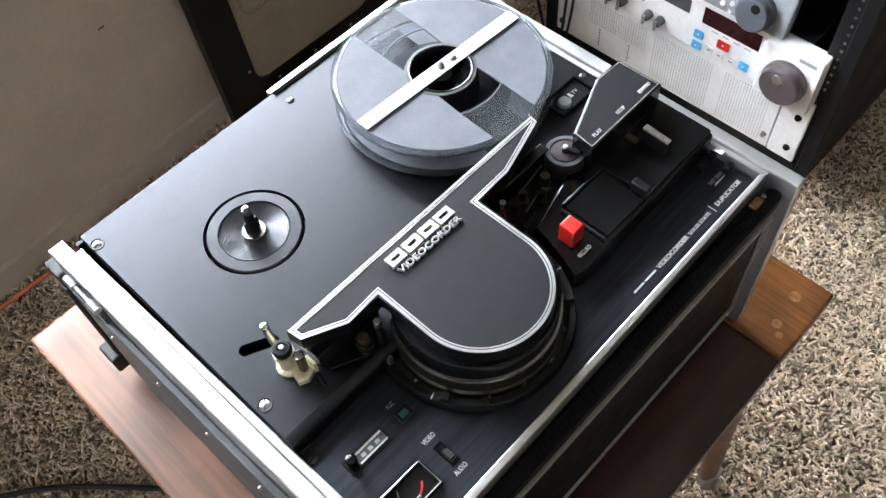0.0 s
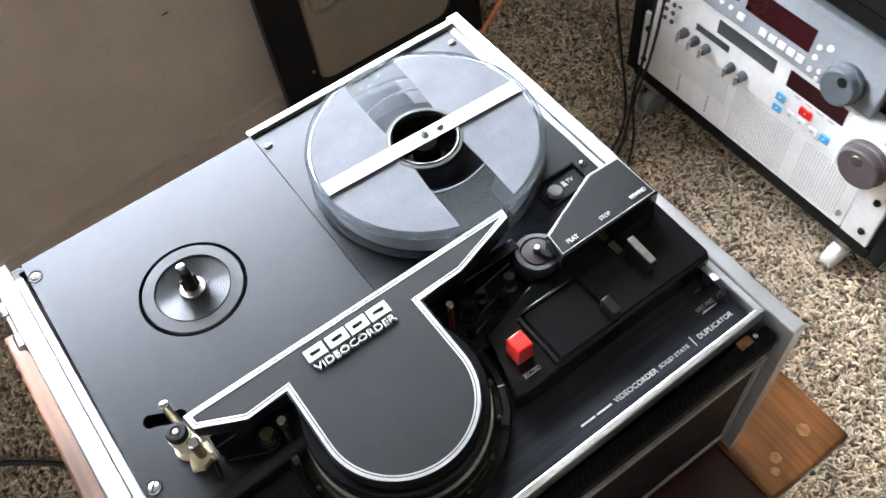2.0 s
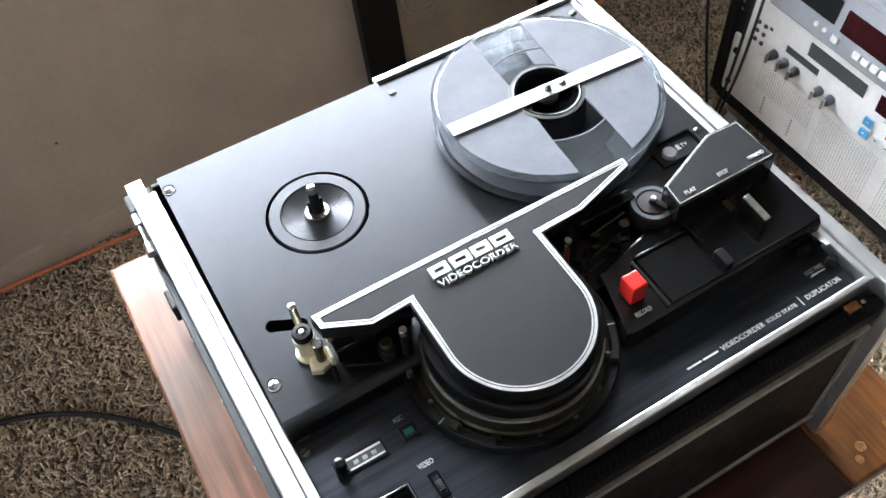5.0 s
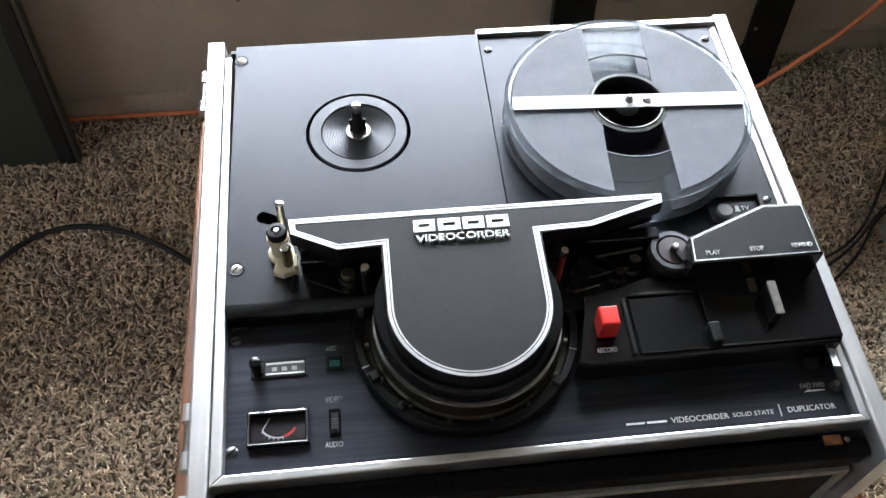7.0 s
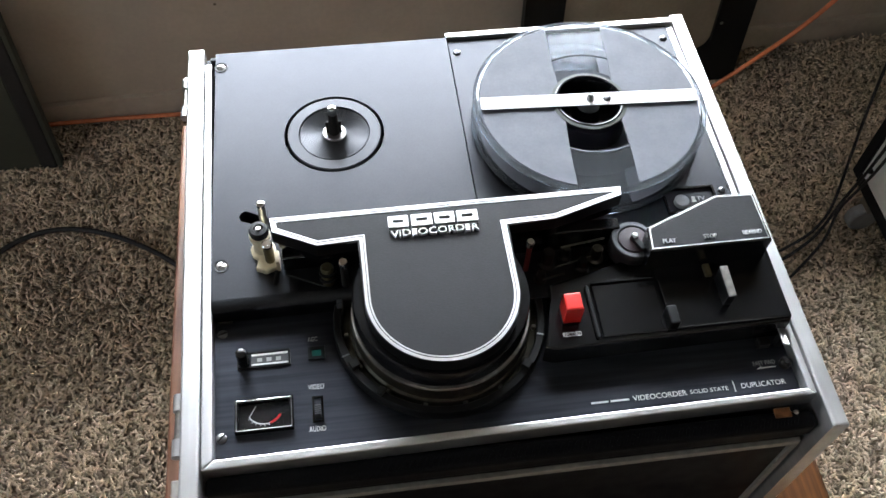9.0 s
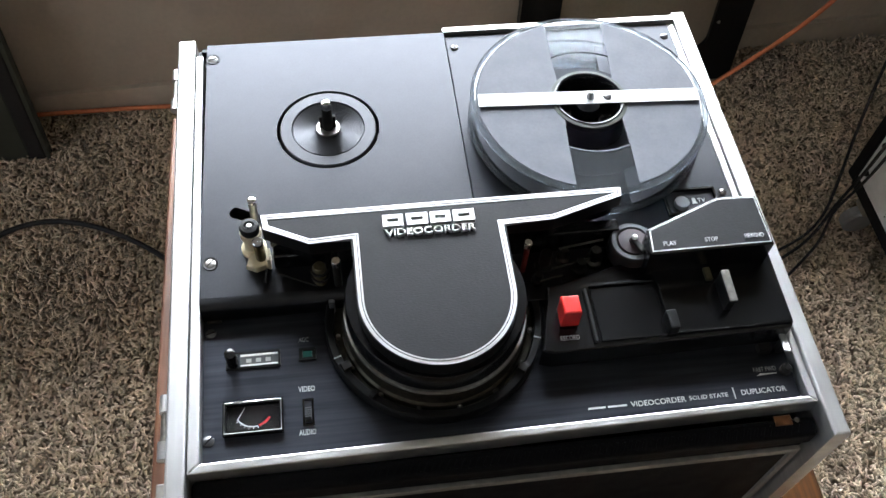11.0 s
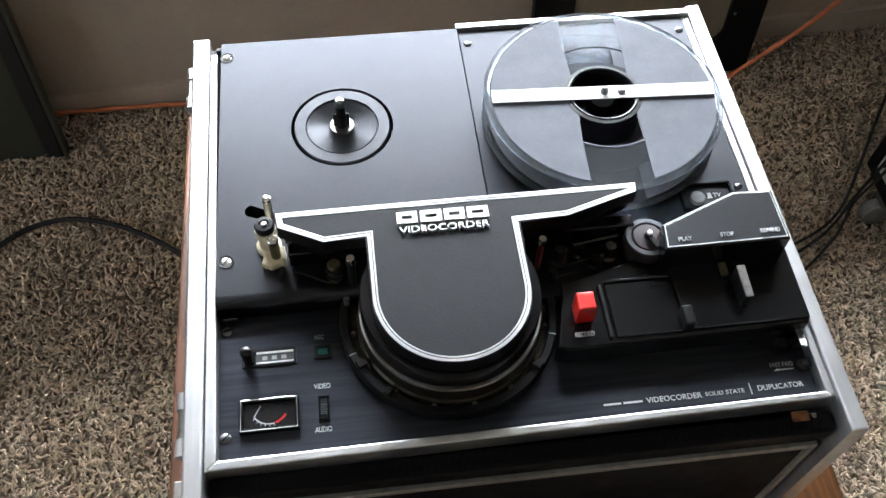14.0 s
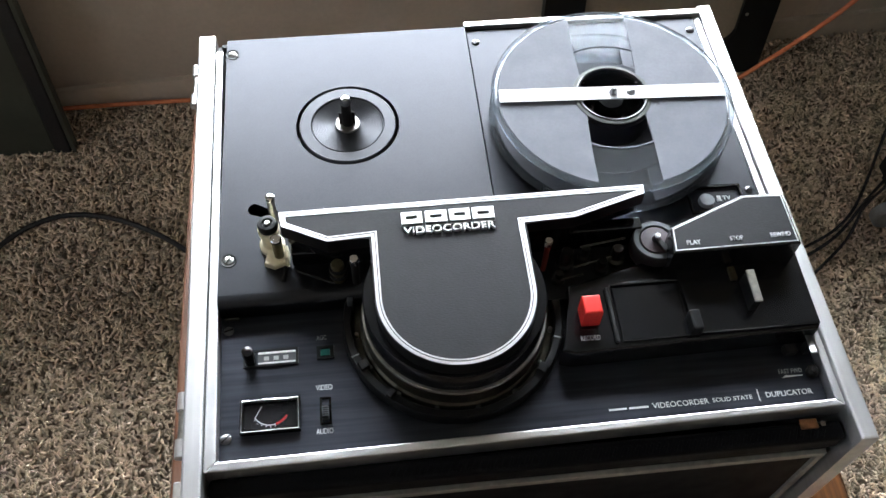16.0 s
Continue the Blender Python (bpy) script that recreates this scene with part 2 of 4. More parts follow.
M_BLUE = material("blue_key", (0.1, 0.38, 0.68), 0.4, 0, 0.05, 200)
M_PLUM = material("plum_brown_plastic", (0.035, 0.022, 0.026), 0.42, 0, 0.1, 300)
M_BROWNKNOB = material("brown_grey_knob", (0.1, 0.08, 0.085), 0.45, 0, 0.08, 200)
M_BUTTON = material("pale_grey_button", (0.3, 0.31, 0.32), 0.4, 0.3, 0.08, 200)
M_GREYKNOB = material("slate_knob", (0.09, 0.1, 0.115), 0.42, 0, 0.08, 200)
M_CLEAR = material("clear_plastic", (0.66, 0.69, 0.72), 0.1, 0, 0.02, 200, transmission=0.97, ior=1.14, spec=0.3, rough_var=0.3)
M_GLASS = material("thin_clear_glass", (0.97, 0.98, 1.0), 0.02, 0, 0.01, 100, transmission=1.0, ior=1.15)
M_LITGAP = material("lit_gap_brown", (0.3, 0.13, 0.05), 0.5, 0.3, 0.4, 200)
M_PALEPRINT = material("pale_grey_print", (0.55, 0.57, 0.57), 0.6, 0, 0.05, 500)
M_DULLTRIM = material("dull_grey_trim", (0.4, 0.38, 0.35), 0.5, 0.6, 0.15, 200, 0.03, 500)
M_REDBROWN = material("dark_red_sleeve", (0.16, 0.02, 0.015), 0.45, 0, 0.1, 300)
M_OLIVE = material("dark_olive_metal", (0.05, 0.046, 0.034), 0.4, 0.7, 0.3, 250, 0.04, 700, blotch=0.3)
M_DARKSCREW = material("blackened_steel", (0.16, 0.16, 0.16), 0.3, 1.0, 0.2, 300)
M_DARKSTEEL = material("dark_worn_steel", (0.09, 0.085, 0.075), 0.34, 1.0, 0.25, 300, 0.03, 800)
M_BLUEPRINT = material("blue_print", (0.45, 0.64, 0.68), 0.6, 0, 0.05, 500)
M_SKY = material("overcast_sky", (0.815, 0.893, 0.99), 0.9, 0, 0.0, 10, emission=33.0, blotch=0.0)
M_WINDOWFRAME = material("white_window_frame", (0.75, 0.75, 0.73), 0.45, 0, 0.04, 60)

# ---- the room ----
D = 0.746  # height of the recorder's front panel over the floor
SLOPE = 0.05  # the rear wall stands a little askew to the table


def wall_y(x):
    return 1.0 + SLOPE * (x + 0.4)


def strip(x0, x1, z0, z1, thick, off=0.0, w=0.0):
    """A piece along the rear wall, its face off metres in front of the wall's."""
    bm = prism([(x0, wall_y(x0) - off), (x1, wall_y(x1) - off), (x1, wall_y(x1) - off + thick), (x0, wall_y(x0) - off + thick)], z0, z1, 0)
    return bm


X0, X1, Y0, ZC = -1.9, 2.7, -2.2, 2.44
bm = strip(X0, WIN[0], 0, ZC, 0.12)
for a in ((WIN[0], WIN[1], 0, WIN[2]), (WIN[0], WIN[1], WIN[3], ZC), (WIN[1], X1, 0, ZC)):
    b2 = strip(*a, 0.12)
    tmp = bpy.data.meshes.new("t")
    b2.to_mesh(tmp)
    b2.free()
    bm.from_mesh(tmp)
    bpy.data.meshes.remove(tmp)
north = single("wall_north", bm, M_WALL, "beige painted wall behind the table", "wall", kind="structure")
for x, z, w, h in ((0.297, 0.335, 0.012, 0.004), (-0.112, 0.24, 0.005, 0.004)):
    part("scuff", strip(x - w / 2, x + w / 2, z, z + h, 0.0004, 0.0005), M_SCUFF, north, "small dark scuff")
bm = box(X0 - 0.12, X0, Y0, FILL_GAP[0], 0, ZC, 0)
box(X0 - 0.12, X0, FILL_GAP[1], wall_y(X0), 0, ZC, 0, bm=bm)
box(X0 - 0.12, X0, FILL_GAP[0], FILL_GAP[1], 0, FILL_GAP[2], 0, bm=bm)
box(X0 - 0.12, X0, FILL_GAP[0], FILL_GAP[1], FILL_GAP[3], ZC, 0, bm=bm)
single("wall_west", bm, M_WALL, "plain beige painted wall with an opening for the added fill lamp", "wall", kind="structure")
# east and south walls are unseen, kept dark to cut bounce and reflections
single("wall_east", box(X1, X1 + 0.12, Y0, wall_y(X1), 0, ZC, 0), M_WALLDARK, "plain unseen wall, darkened to hold back bounced light", "wall", kind="structure")
single("wall_south", box(X0 - 0.12, X1 + 0.12, Y0 - 0.12, Y0, 0, ZC, 0), M_WALLDARK, "plain unseen wall, darkened to hold back bounced light", "wall", kind="structure")
single("ceiling", box(X0 - 0.12, X1 + 0.12, Y0 - 0.12, 1.3, ZC, ZC + 0.1, 0), M_CEIL, "plain beige painted ceiling", "ceiling", kind="structure")
single("floor", box(X0, X1, Y0, 1.3, -0.12, -0.006, 0), M_BACKING, "floor under the brown pile carpet", "floor", kind="structure")
bm = strip(X0, X1, -0.005, 0.052, 0.011, 0.011)
single("baseboard", bm, M_SKIRT, "beige painted baseboard with a thin top bead", "baseboard", kind="structure")
win = tagged(new("window_1", mesh_of("window_1", strip(WIN[0], WIN[1], WIN[2] - 0.03, WIN[2] - 0.002, 0.16, 0.03), M_WINDOWFRAME)), "white window sill and frame in the wall", "window", kind="structure")
for nm, a in (("window_frame", (WIN[0], WIN[0] + 0.04, WIN[2], WIN[3])), ("window_frame", (WIN[1] - 0.04, WIN[1], WIN[2], WIN[3]))):
    part(nm, strip(*a, 0.04, -0.03), M_WINDOWFRAME, win)


single("backdrop", box(-2.2, 2.6, 2.0, 2.01, 0.6, 2.52, 0), M_SKY, "bright overcast sky low outside the window", "sky", kind="structure")


def carpet():
    """The cut pile: many short bent and leaning threads of yarn round the table."""
    rng = np.random.default_rng(5)
    step = 0.0052
    gx, gy = np.meshgrid(np.arange(-0.85, 1.7, step), np.arange(-0.45, 1.1, step))
    p = np.stack([gx.ravel(), gy.ravel()], 1)
    p = p + rng.uniform(-0.6, 0.6, p.shape) * step
    p = p[p[:, 1] < wall_y(p[:, 0]) - 0.013]
    n = len(p)
    clump = np.sin(p[:, 0] * 61 + 2 * np.sin(p[:, 1] * 43)) * np.sin(p[:, 1] * 57 + 2 * np.sin(p[:, 0] * 37))
    la = rng.uniform(0, 2 * np.pi, n)
    lb = la + rng.uniform(-1.3, 1.3, n)
    length, lean = rng.uniform(0.009, 0.0175, n) * (1 + 0.15 * clump), rng.uniform(0.35, 1.05, n)
    rad, z0 = rng.uniform(0.0016, 0.0027, n), rng.uniform(-0.0065, -0.003, n)
    bend = np.minimum(lean + rng.uniform(0.2, 0.7, n), 1.62)
    q0 = np.stack([p[:, 0], p[:, 1], z0], 1)
    q1 = q0 + 0.55 * length[:, None] * np.stack([np.cos(la) * np.sin(lean), np.sin(la) * np.sin(lean), np.cos(lean)], 1)
    q2 = q1 + 0.5 * length[:, None] * np.stack([np.cos(lb) * np.sin(bend), np.sin(lb) * np.sin(bend), np.cos(bend)], 1)
    v = np.zeros((n, 10, 3))
    d = q2 - q0
    d /= np.linalg.norm(d, axis=1)[:, None]
    u = np.cross(d, np.array([0.3, 0.2, 1.0]))
    u /= np.linalg.norm(u, axis=1)[:, None]
    w = np.cross(d, u)
    for k in range(3):
        a = k * 2 * np.pi / 3 + 0.5
        off = (np.cos(a) * u + np.sin(a) * w) * rad[:, None]
        v[:, k], v[:, 3 + k], v[:, 6 + k] = q0 + off, q1 + off * 1.1, q2 + off * 0.75
    v[:, 9] = q2 + d * rad[:, None]
    quads = [(r + k, r + (k + 1) % 3, r + 3 + (k + 1) % 3, r + 3 + k) for r in (0, 3) for k in range(3)]
    tris = [(6 + k, 6 + (k + 1) % 3, 9) for k in range(3)]
    base = (np.arange(n) * 10)[:, None]
    li = np.concatenate([base + np.array(quads).ravel()[None], base + np.array(tris).ravel()[None]], 1).ravel()
    starts = np.concatenate([np.arange(6) * 4, 24 + np.arange(3) * 3])
    ls = (np.arange(n)[:, None] * 33 + starts[None]).ravel()
    me = bpy.data.meshes.new("carpet")
    me.vertices.add(n * 10)
    me.vertices.foreach_set("co", v.ravel())
    me.loops.add(len(li))
    me.loops.foreach_set("vertex_index", li.astype(np.int32))
    me.polygons.add(len(ls))
    me.polygons.foreach_set("loop_start", ls.astype(np.int32))
    me.update(calc_edges=True)
    me.polygons.foreach_set("use_smooth", [True] * len(ls))
    me.materials.append(M_CARPET)
    return tagged(new("carpet", me), "mottled brown and beige cut pile carpet", "carpet", kind="stuff")


carpet()


# ---- the side table ----
def side_table():
    x0, x1, y0, y1, top = -0.085, 0.48, -0.093, 0.464, 0.537
    t = thing("side_table", ((x0 + x1) / 2, (y0 + y1) / 2, 0), "dark walnut side table under the tape recorder", "table")
    th = 0.024
    w = 0.095
    part("border_board", box(x0, x0 + w, y0, y1, top - th, top, 0.003), M_WOOD, t)
    part("border_board", box(x1 - w, x1, y0, y1, top - th, top, 0.003), M_WOODG, t, "worn golden brown edge board")
    n = 3
    xs = [x0 + w + 0.0008, x1 - w - 0.0008]
    ya = y0
    for i in range(n):
        yb = y0 + (y1 - y0) * (i + 1) / n
        part("board", box(xs[0], xs[1], ya + 0.0004, yb - 0.0004, top - th, top - 0.001, 0.0015), M_WOODX, t, "dark red brown board")
        ya = yb
    for a in ((x0 + 0.03, x1 - 0.03, y0 + 0.02, y0 + 0.038), (x0 + 0.03, x1 - 0.03, y1 - 0.038, y1 - 0.02), (x0 + 0.02, x0 + 0.038, y0 + 0.04, y1 - 0.04), (x1 - 0.038, x1 - 0.02, y0 + 0.04, y1 - 0.04)):
        part("apron", box(*a, top - th - 0.07, top - th, 0.002), M_WOODX, t)
    cx, cy = (x0 + x1) / 2, (y0 + y1) / 2
    for x in (x0 + 0.05, x1 - 0.05):
        for y in (y0 + 0.05, y1 - 0.05):
            sx, sy = (0.03 if x > cx else -0.03), (0.035 if y > cy else -0.035)
            bm = lathe(0, 0, [(0, 0.012), (0.011, 0.012), (0.013, 0.06), (0.019, 0.3), (0.024, 0.44), (0.024, top - th), (0, top - th)], 20)
            for v in bm.verts:
                k = 1 - v.co.z / (top - th)
                v.co.x, v.co.y = v.co.x + x + sx * k, v.co.y + y + sy * k
            leg = smooth(part("leg", bm, M_WOOD, t))
            smooth(part("ferrule", lathe(x + sx, y + sy, [(0, 0), (0.014, 0), (0.0145, 0.02), (0.0132, 0.05), (0, 0.05)], 20), M_STEEL, leg, "dull metal ferrule"))
    for x, y, r in ((0.415, -0.069, 0.005), (0.406, -0.077, 0.0038), (0.452, -0.066, 0.006)):
        part("ring_mark", lathe(x, y, [(0, top + 0.0001), (r, top + 0.0001), (r * 0.9, top + 0.0003), (0, top + 0.0003)], 18), M_WOODMARK, t, "pale worn mark")


side_table()


# ---- the tape recorder ----
rec = thing("video_recorder", (0.19, 0.155, 0.537), "black and silver reel-to-reel video tape recorder on a wooden table", "recorder")
TOP = 0.756
part("side_panel", prism([(-0.0225, -0.041), (-0.0108, -0.041), (-0.0152, 0.343), (-0.0286, 0.343)], 0.545, TOP, 0.0015), M_ALU, rec, "silver aluminium edged side panel")
part("side_panel", prism([(0.3862, -0.0415), (0.3975, -0.0415), (0.3978, 0.345), (0.3862, 0.345)], 0.545, TOP, 0.0015), M_ALU, rec, "silver aluminium edged side panel")
part("side_cover", prism([(-0.0305, -0.03), (-0.0236, -0.03), (-0.0292, 0.332), (-0.0338, 0.332)], 0.541, 0.722, 0.001), M_DARKGREY, rec, "dark grey riveted side cover")
part("back_panel", box(-0.0105, 0.3861, 0.325, 0.337, 0.545, 0.742, 0.001), M_MATT, rec)
part("bottom_panel", box(-0.0105, 0.3861, -0.018, 0.324, 0.545, 0.556, 0.001), M_MATT, rec)
body = part("front_panel", box(-0.0105, 0.3861, -0.031, -0.0215, 0.545, 0.7405, 0.004, 3), M_LEATHER, rec, "black grained leatherette front")
part("top_roll", box(-0.0103, 0.386, -0.0345, -0.0215, 0.724, 0.7415, 0.004, 4), M_LEATHER, rec)
for i in range(60):
    x = 0.1 + i * 0.0046
    part("roll_ridge", turned(box(-0.0011, 0.0011, -0.0034, 0.0034, 0.0, 0.0007, 0.0003, 1), Matrix.Translation((x, -0.0295, 0.7413)) @ Matrix.Rotation(radians(-28), 4, "Z")), M_LEATHER, rec)
part("inset", box(0.0, 0.3775, -0.0325, -0.0305, 0.575, 0.708, 0.0006), M_LEATHER, rec)
for a in ((-0.005, 0.3828, -0.0345, -0.0308, 0.7085, 0.7145), (-0.005, 0.3828, -0.0345, -0.0308, 0.5695, 0.5745), (-0.005, -0.0002, -0.0345, -0.0308, 0.575, 0.708), (0.3778, 0.3828, -0.0345, -0.0308, 0.575, 0.708)):
    part("front_trim", box(*a, 0.0006), M_DULLTRIM, rec, "thin silver trim")
for x in (0.01, 0.365):
    for y in (0.0, 0.31):
        part("foot", lathe(x, y, [(0, 0.537), (0.011, 0.537), (0.012, 0.545), (0, 0.545)], 20), M_RUBBER, rec)
# silver frame round the deck
part("deck_frame_bar", prism([(-0.0104, -0.0226), (-0.0032, -0.0163), (-0.0092, 0.327), (-0.0146, 0.327)], 0.7385, 0.7535, 0.001), M_ALU, rec)
part("deck_frame_bar", prism([(0.3808, -0.0128), (0.3858, -0.0172), (0.3858, 0.334), (0.3802, 0.334)], 0.7385, 0.7535, 0.001), M_ALU, rec)
part("deck_frame_bar", prism([(-0.0102, -0.0227), (0.3857, -0.0174), (0.3806, -0.0128), (-0.003, -0.0165)], 0.7385, 0.7535, 0.001), M_ALU2, rec)
part("deck_frame_bar", box(0.1865, 0.3858, 0.3342, 0.3405, 0.7405, 0.7575, 0.001), M_ALU2, rec)
part("rear_edge", box(-0.0105, 0.186, 0.3312, 0.335, 0.7405, 0.753, 0.0006), M_BLACK, rec)
# plates
SP = (0.087, 0.2345)
slot = [(0.0192 + 0.005 * math.cos(radians(a)), 0.1615 + 0.005 * math.sin(radians(a))) for a in range(90, 271, 20)] + [(0.036 + 0.005 * math.cos(radians(a)), 0.153 + 0.005 * math.sin(radians(a))) for a in range(-90, 91, 20)]
lp = part("left_plate", holed([(-0.0046, 0.0934), (0.1865, 0.0934), (0.1865, 0.3308), (-0.0046, 0.3308)], [circle(*SP, 0.0385, 64), slot], 0.7455, 0.7605), M_PLATE, rec, "black satin reel plate")
nose = prism([(0.0855, 0.743), (0.0933, 0.743), (0.0933, 0.7605), (0.0896, 0.7603), (0.0876, 0.7595), (0.0862, 0.758), (0.0856, 0.756)], -0.0046, 0.1, 0)
smooth(part("plate_front", turned(nose, Matrix(((0, 0, 1, 0), (1, 0, 0, 0), (0, 1, 0, 0), (0, 0, 0, 1)))), M_PLATE, rec, "rounded front edge"), 35)
part("reel_plate", box(0.1882, 0.3799, 0.074, 0.3338, 0.7435, 0.754, 0.0006), M_PLATE, rec, "black satin reel plate")
part("well_floor", box(-0.0044, 0.1864, 0.0936, 0.3306, 0.738, 0.7435, 0), M_MATT, rec)
part("front_plate", box(-0.0046, 0.3803, -0.0152, 0.0853, 0.738, 0.7445, 0.0003), M_PANEL, rec, "black brushed front control plate")
# supply turntable
tt = part("turntable", lathe(*SP, [(0, 0.744), (0.0362, 0.744), (0.0365, 0.7475), (0.0365, 0.7595), (0.0355, 0.761), (0.0275, 0.761), (0.0268, 0.7595), (0, 0.7595)], 72), M_TURN, rec, "round black supply turntable")
smooth(tt, 30)
grooves = []
for i in range(16):
    r = 0.0262 - i * 0.0011
    grooves += [(r, 0.76), (r - 0.0004, 0.7603)]
smooth(part("turntable_disc", lathe(*SP, [(0, 0.7597), (0.0264, 0.7597)] + grooves + [(0, 0.7602)], 72), M_TURN, tt, "finely grooved dark disc"), 20)
smooth(part("washer", lathe(*SP, [(0.004, 0.7604), (0.009, 0.7604), (0.0088, 0.7618), (0.004, 0.762)], 32), M_STEEL, tt))
smooth(part("spindle", lathe(*SP, [(0, 0.76), (0.0042, 0.76), (0.0042, 0.773), (0.0036, 0.775), (0.0036, 0.784), (0.0026, 0.788), (0, 0.7885)], 24), M_MATT, tt, "dark steel spindle with a bright tip"))
smooth(part("spindle_tip", lathe(*SP, [(0.0036, 0.783), (0.0037, 0.7855), (0.0028, 0.7884), (0, 0.7892)], 24), M_CHROME, tt))
for s in (-1, 1):
    part("spindle_key", box(SP[0] + s * 0.0048 - 0.0012, SP[0] + s * 0.0048 + 0.0012, SP[1] - 0.001, SP[1] + 0.001, 0.762, 0.774, 0.0004), M_MATT, tt)


def screw(x, y, z, r=0.0042, a=0.5, dish=False):
    s = part("screw", lathe(x, y, [(0, z), (r, z), (r * 0.97, z + 0.0005), (r * 0.65, z + 0.0011), (0, z + 0.0013)], 20), M_STEEL if dish else M_DARKSCREW, rec, "slotted steel screw")
    smooth(s, 50)
    part("screw_slot", turned(box(-r * 0.9, r * 0.9, -0.0005, 0.0005, 0.0006, 0.00145, 0), Matrix.Translation((x, y, z)) @ Matrix.Rotation(a, 4, "Z")), M_BLACK, s)
    if dish:
        smooth(part("screw_cup", lathe(x, y, [(r * 1.03, z + 0.0001), (r * 1.5, z + 0.0001), (r * 1.42, z + 0.0006), (r * 1.06, z + 0.0003)], 24, closed=True), M_BLACK, rec))


screw(0.0, 0.3145, 0.7606, 0.0036, a=0.2, dish=True)
screw(0.002, 0.1205, 0.7606, 0.0036, a=0.9, dish=True)
screw(0.0005, 0.0755, 0.7446, 0.0034, 0.3)
screw(0.0005, 0.0005, 0.7446, 0.0036, 0.8)
screw(0.1945, 0.319, 0.7541, 0.0034, 1.1)
screw(0.3735, 0.318, 0.7541, 0.0034, 0.3)
screw(0.3735, 0.152, 0.7541, 0.003, 0.6)

# level slider, indicator, meter and switch on the front plate
sl = part("level_slider", holed([(0.0105, 0.0475), (0.0455, 0.0475), (0.0455, 0.0595), (0.0105, 0.0595)], [[(0.0118, 0.0487), (0.0442, 0.0487), (0.0442, 0.0583), (0.0118, 0.0583)]], 0.7446, 0.7458), M_BLACK, rec, "black level slider with a scale window")
part("scale_window", box(0.0195, 0.0441, 0.0489, 0.0581, 0.7446, 0.7451, 0.0002), M_DARKGREY, sl, "dark scale window")
for y0, y1 in ((0.0492, 0.0504), (0.0562, 0.0578)):
    part("scale_strip", box(0.0198, 0.0438, y0, y1, 0.7451, 0.7456, 0.0002), M_ALU, sl, "bright strip")
for i in range(3):
    part("scale_mark", box(0.0235 + i * 0.0062, 0.0268 + i * 0.0062, 0.0518, 0.0545, 0.7451, 0.7453, 0), M_GREY_PRINT, sl)
smooth(part("slider_knob", lathe(0.0153, 0.0515, [(0, 0.745), (0.0034, 0.745), (0.0036, 0.75), (0.004, 0.758), (0.0036, 0.7605), (0.002, 0.7615), (0, 0.7616)], 24), M_GLOSS, sl))
ind = part("indicator", holed([(0.0575, 0.0495), (0.0685, 0.0495), (0.0685, 0.0585), (0.0575, 0.0585)], [[(0.0598, 0.0515), (0.0662, 0.0515), (0.0662, 0.0565), (0.0598, 0.0565)]], 0.7446, 0.746), M_BLACK, rec)
part("lens", box(0.06, 0.066, 0.0517, 0.0563, 0.7446, 0.7456, 0.0003), M_GREEN, ind, "dark green lens")
words("lettering", "AGC", 0.0575, 0.0635, 0.0065, 0.0033, 0.7446, M_GREY_PRINT, rec)
words("lettering", "VIDEO", 0.0562, 0.0278, 0.0105, 0.0036, 0.7446, M_WHITE, rec)
words("lettering", "AUDIO", 0.0558, -0.0016, 0.0105, 0.0036, 0.7446, M_WHITE, rec)
me_ = part("level_meter", holed([(0.0095, 0.0015), (0.0465, 0.0015), (0.0465, 0.0235), (0.0095, 0.0235)], [[(0.0117, 0.0037), (0.0443, 0.0037), (0.0443, 0.0213), (0.0117, 0.0213)]], 0.7446, 0.7492), M_GLOSS, rec, "black level meter in a clear bezel")
part("dial", box(0.0118, 0.0442, 0.0038, 0.0212, 0.7447, 0.7454, 0), M_MATT, me_)


def arc_plate(cx, cy, r0, r1, a0, a1, z0, z1, n=20):
    return prism(circle(cx, cy, r1, n, a0, a1) + circle(cx, cy, r0, n, a0, a1)[::-1], z0, z1, 0)


part("scale_arc", arc_plate(0.028, 0.0185, 0.0112, 0.0118, 210, 285, 0.7455, 0.7457), M_WHITE, me_)
part("scale_arc_red", arc_plate(0.028, 0.0185, 0.0108, 0.0122, 287, 330, 0.7455, 0.7458), M_RED, me_, "red end of the scale")
part("needle", rod((0.0185, 0.0125, 0.7462), (0.0225, 0.0195, 0.7462), 0.00025, 6), M_WHITE, me_)
for i in range(6):
    a = radians(218 + i * 13)
    part("scale_mark", rod((0.028 + 0.012 * math.cos(a), 0.0185 + 0.012 * math.sin(a), 0.7457), (0.028 + 0.0132 * math.cos(a), 0.0185 + 0.0132 * math.sin(a), 0.7457), 0.0002, 4), M_WHITE, me_)
part("bezel_edge", box(0.0105, 0.0455, 0.0222, 0.0229, 0.7488, 0.7496, 0.0003), M_CHROME, me_)
pane = part("pane", box(0.0119, 0.0441, 0.0039, 0.0211, 0.7478, 0.7482, 0), M_GLASS, me_, "clear meter window")
pane.visible_shadow = False
part("bezel_edge", box(0.0105, 0.0455, 0.0021, 0.0025, 0.7488, 0.7495, 0.0002), M_STEEL, me_)
for x in (0.0102, 0.0452):
    part("bezel_edge", box(x, x + 0.0004, 0.0025, 0.0225, 0.7488, 0.7495, 0.0002), M_STEEL, me_)
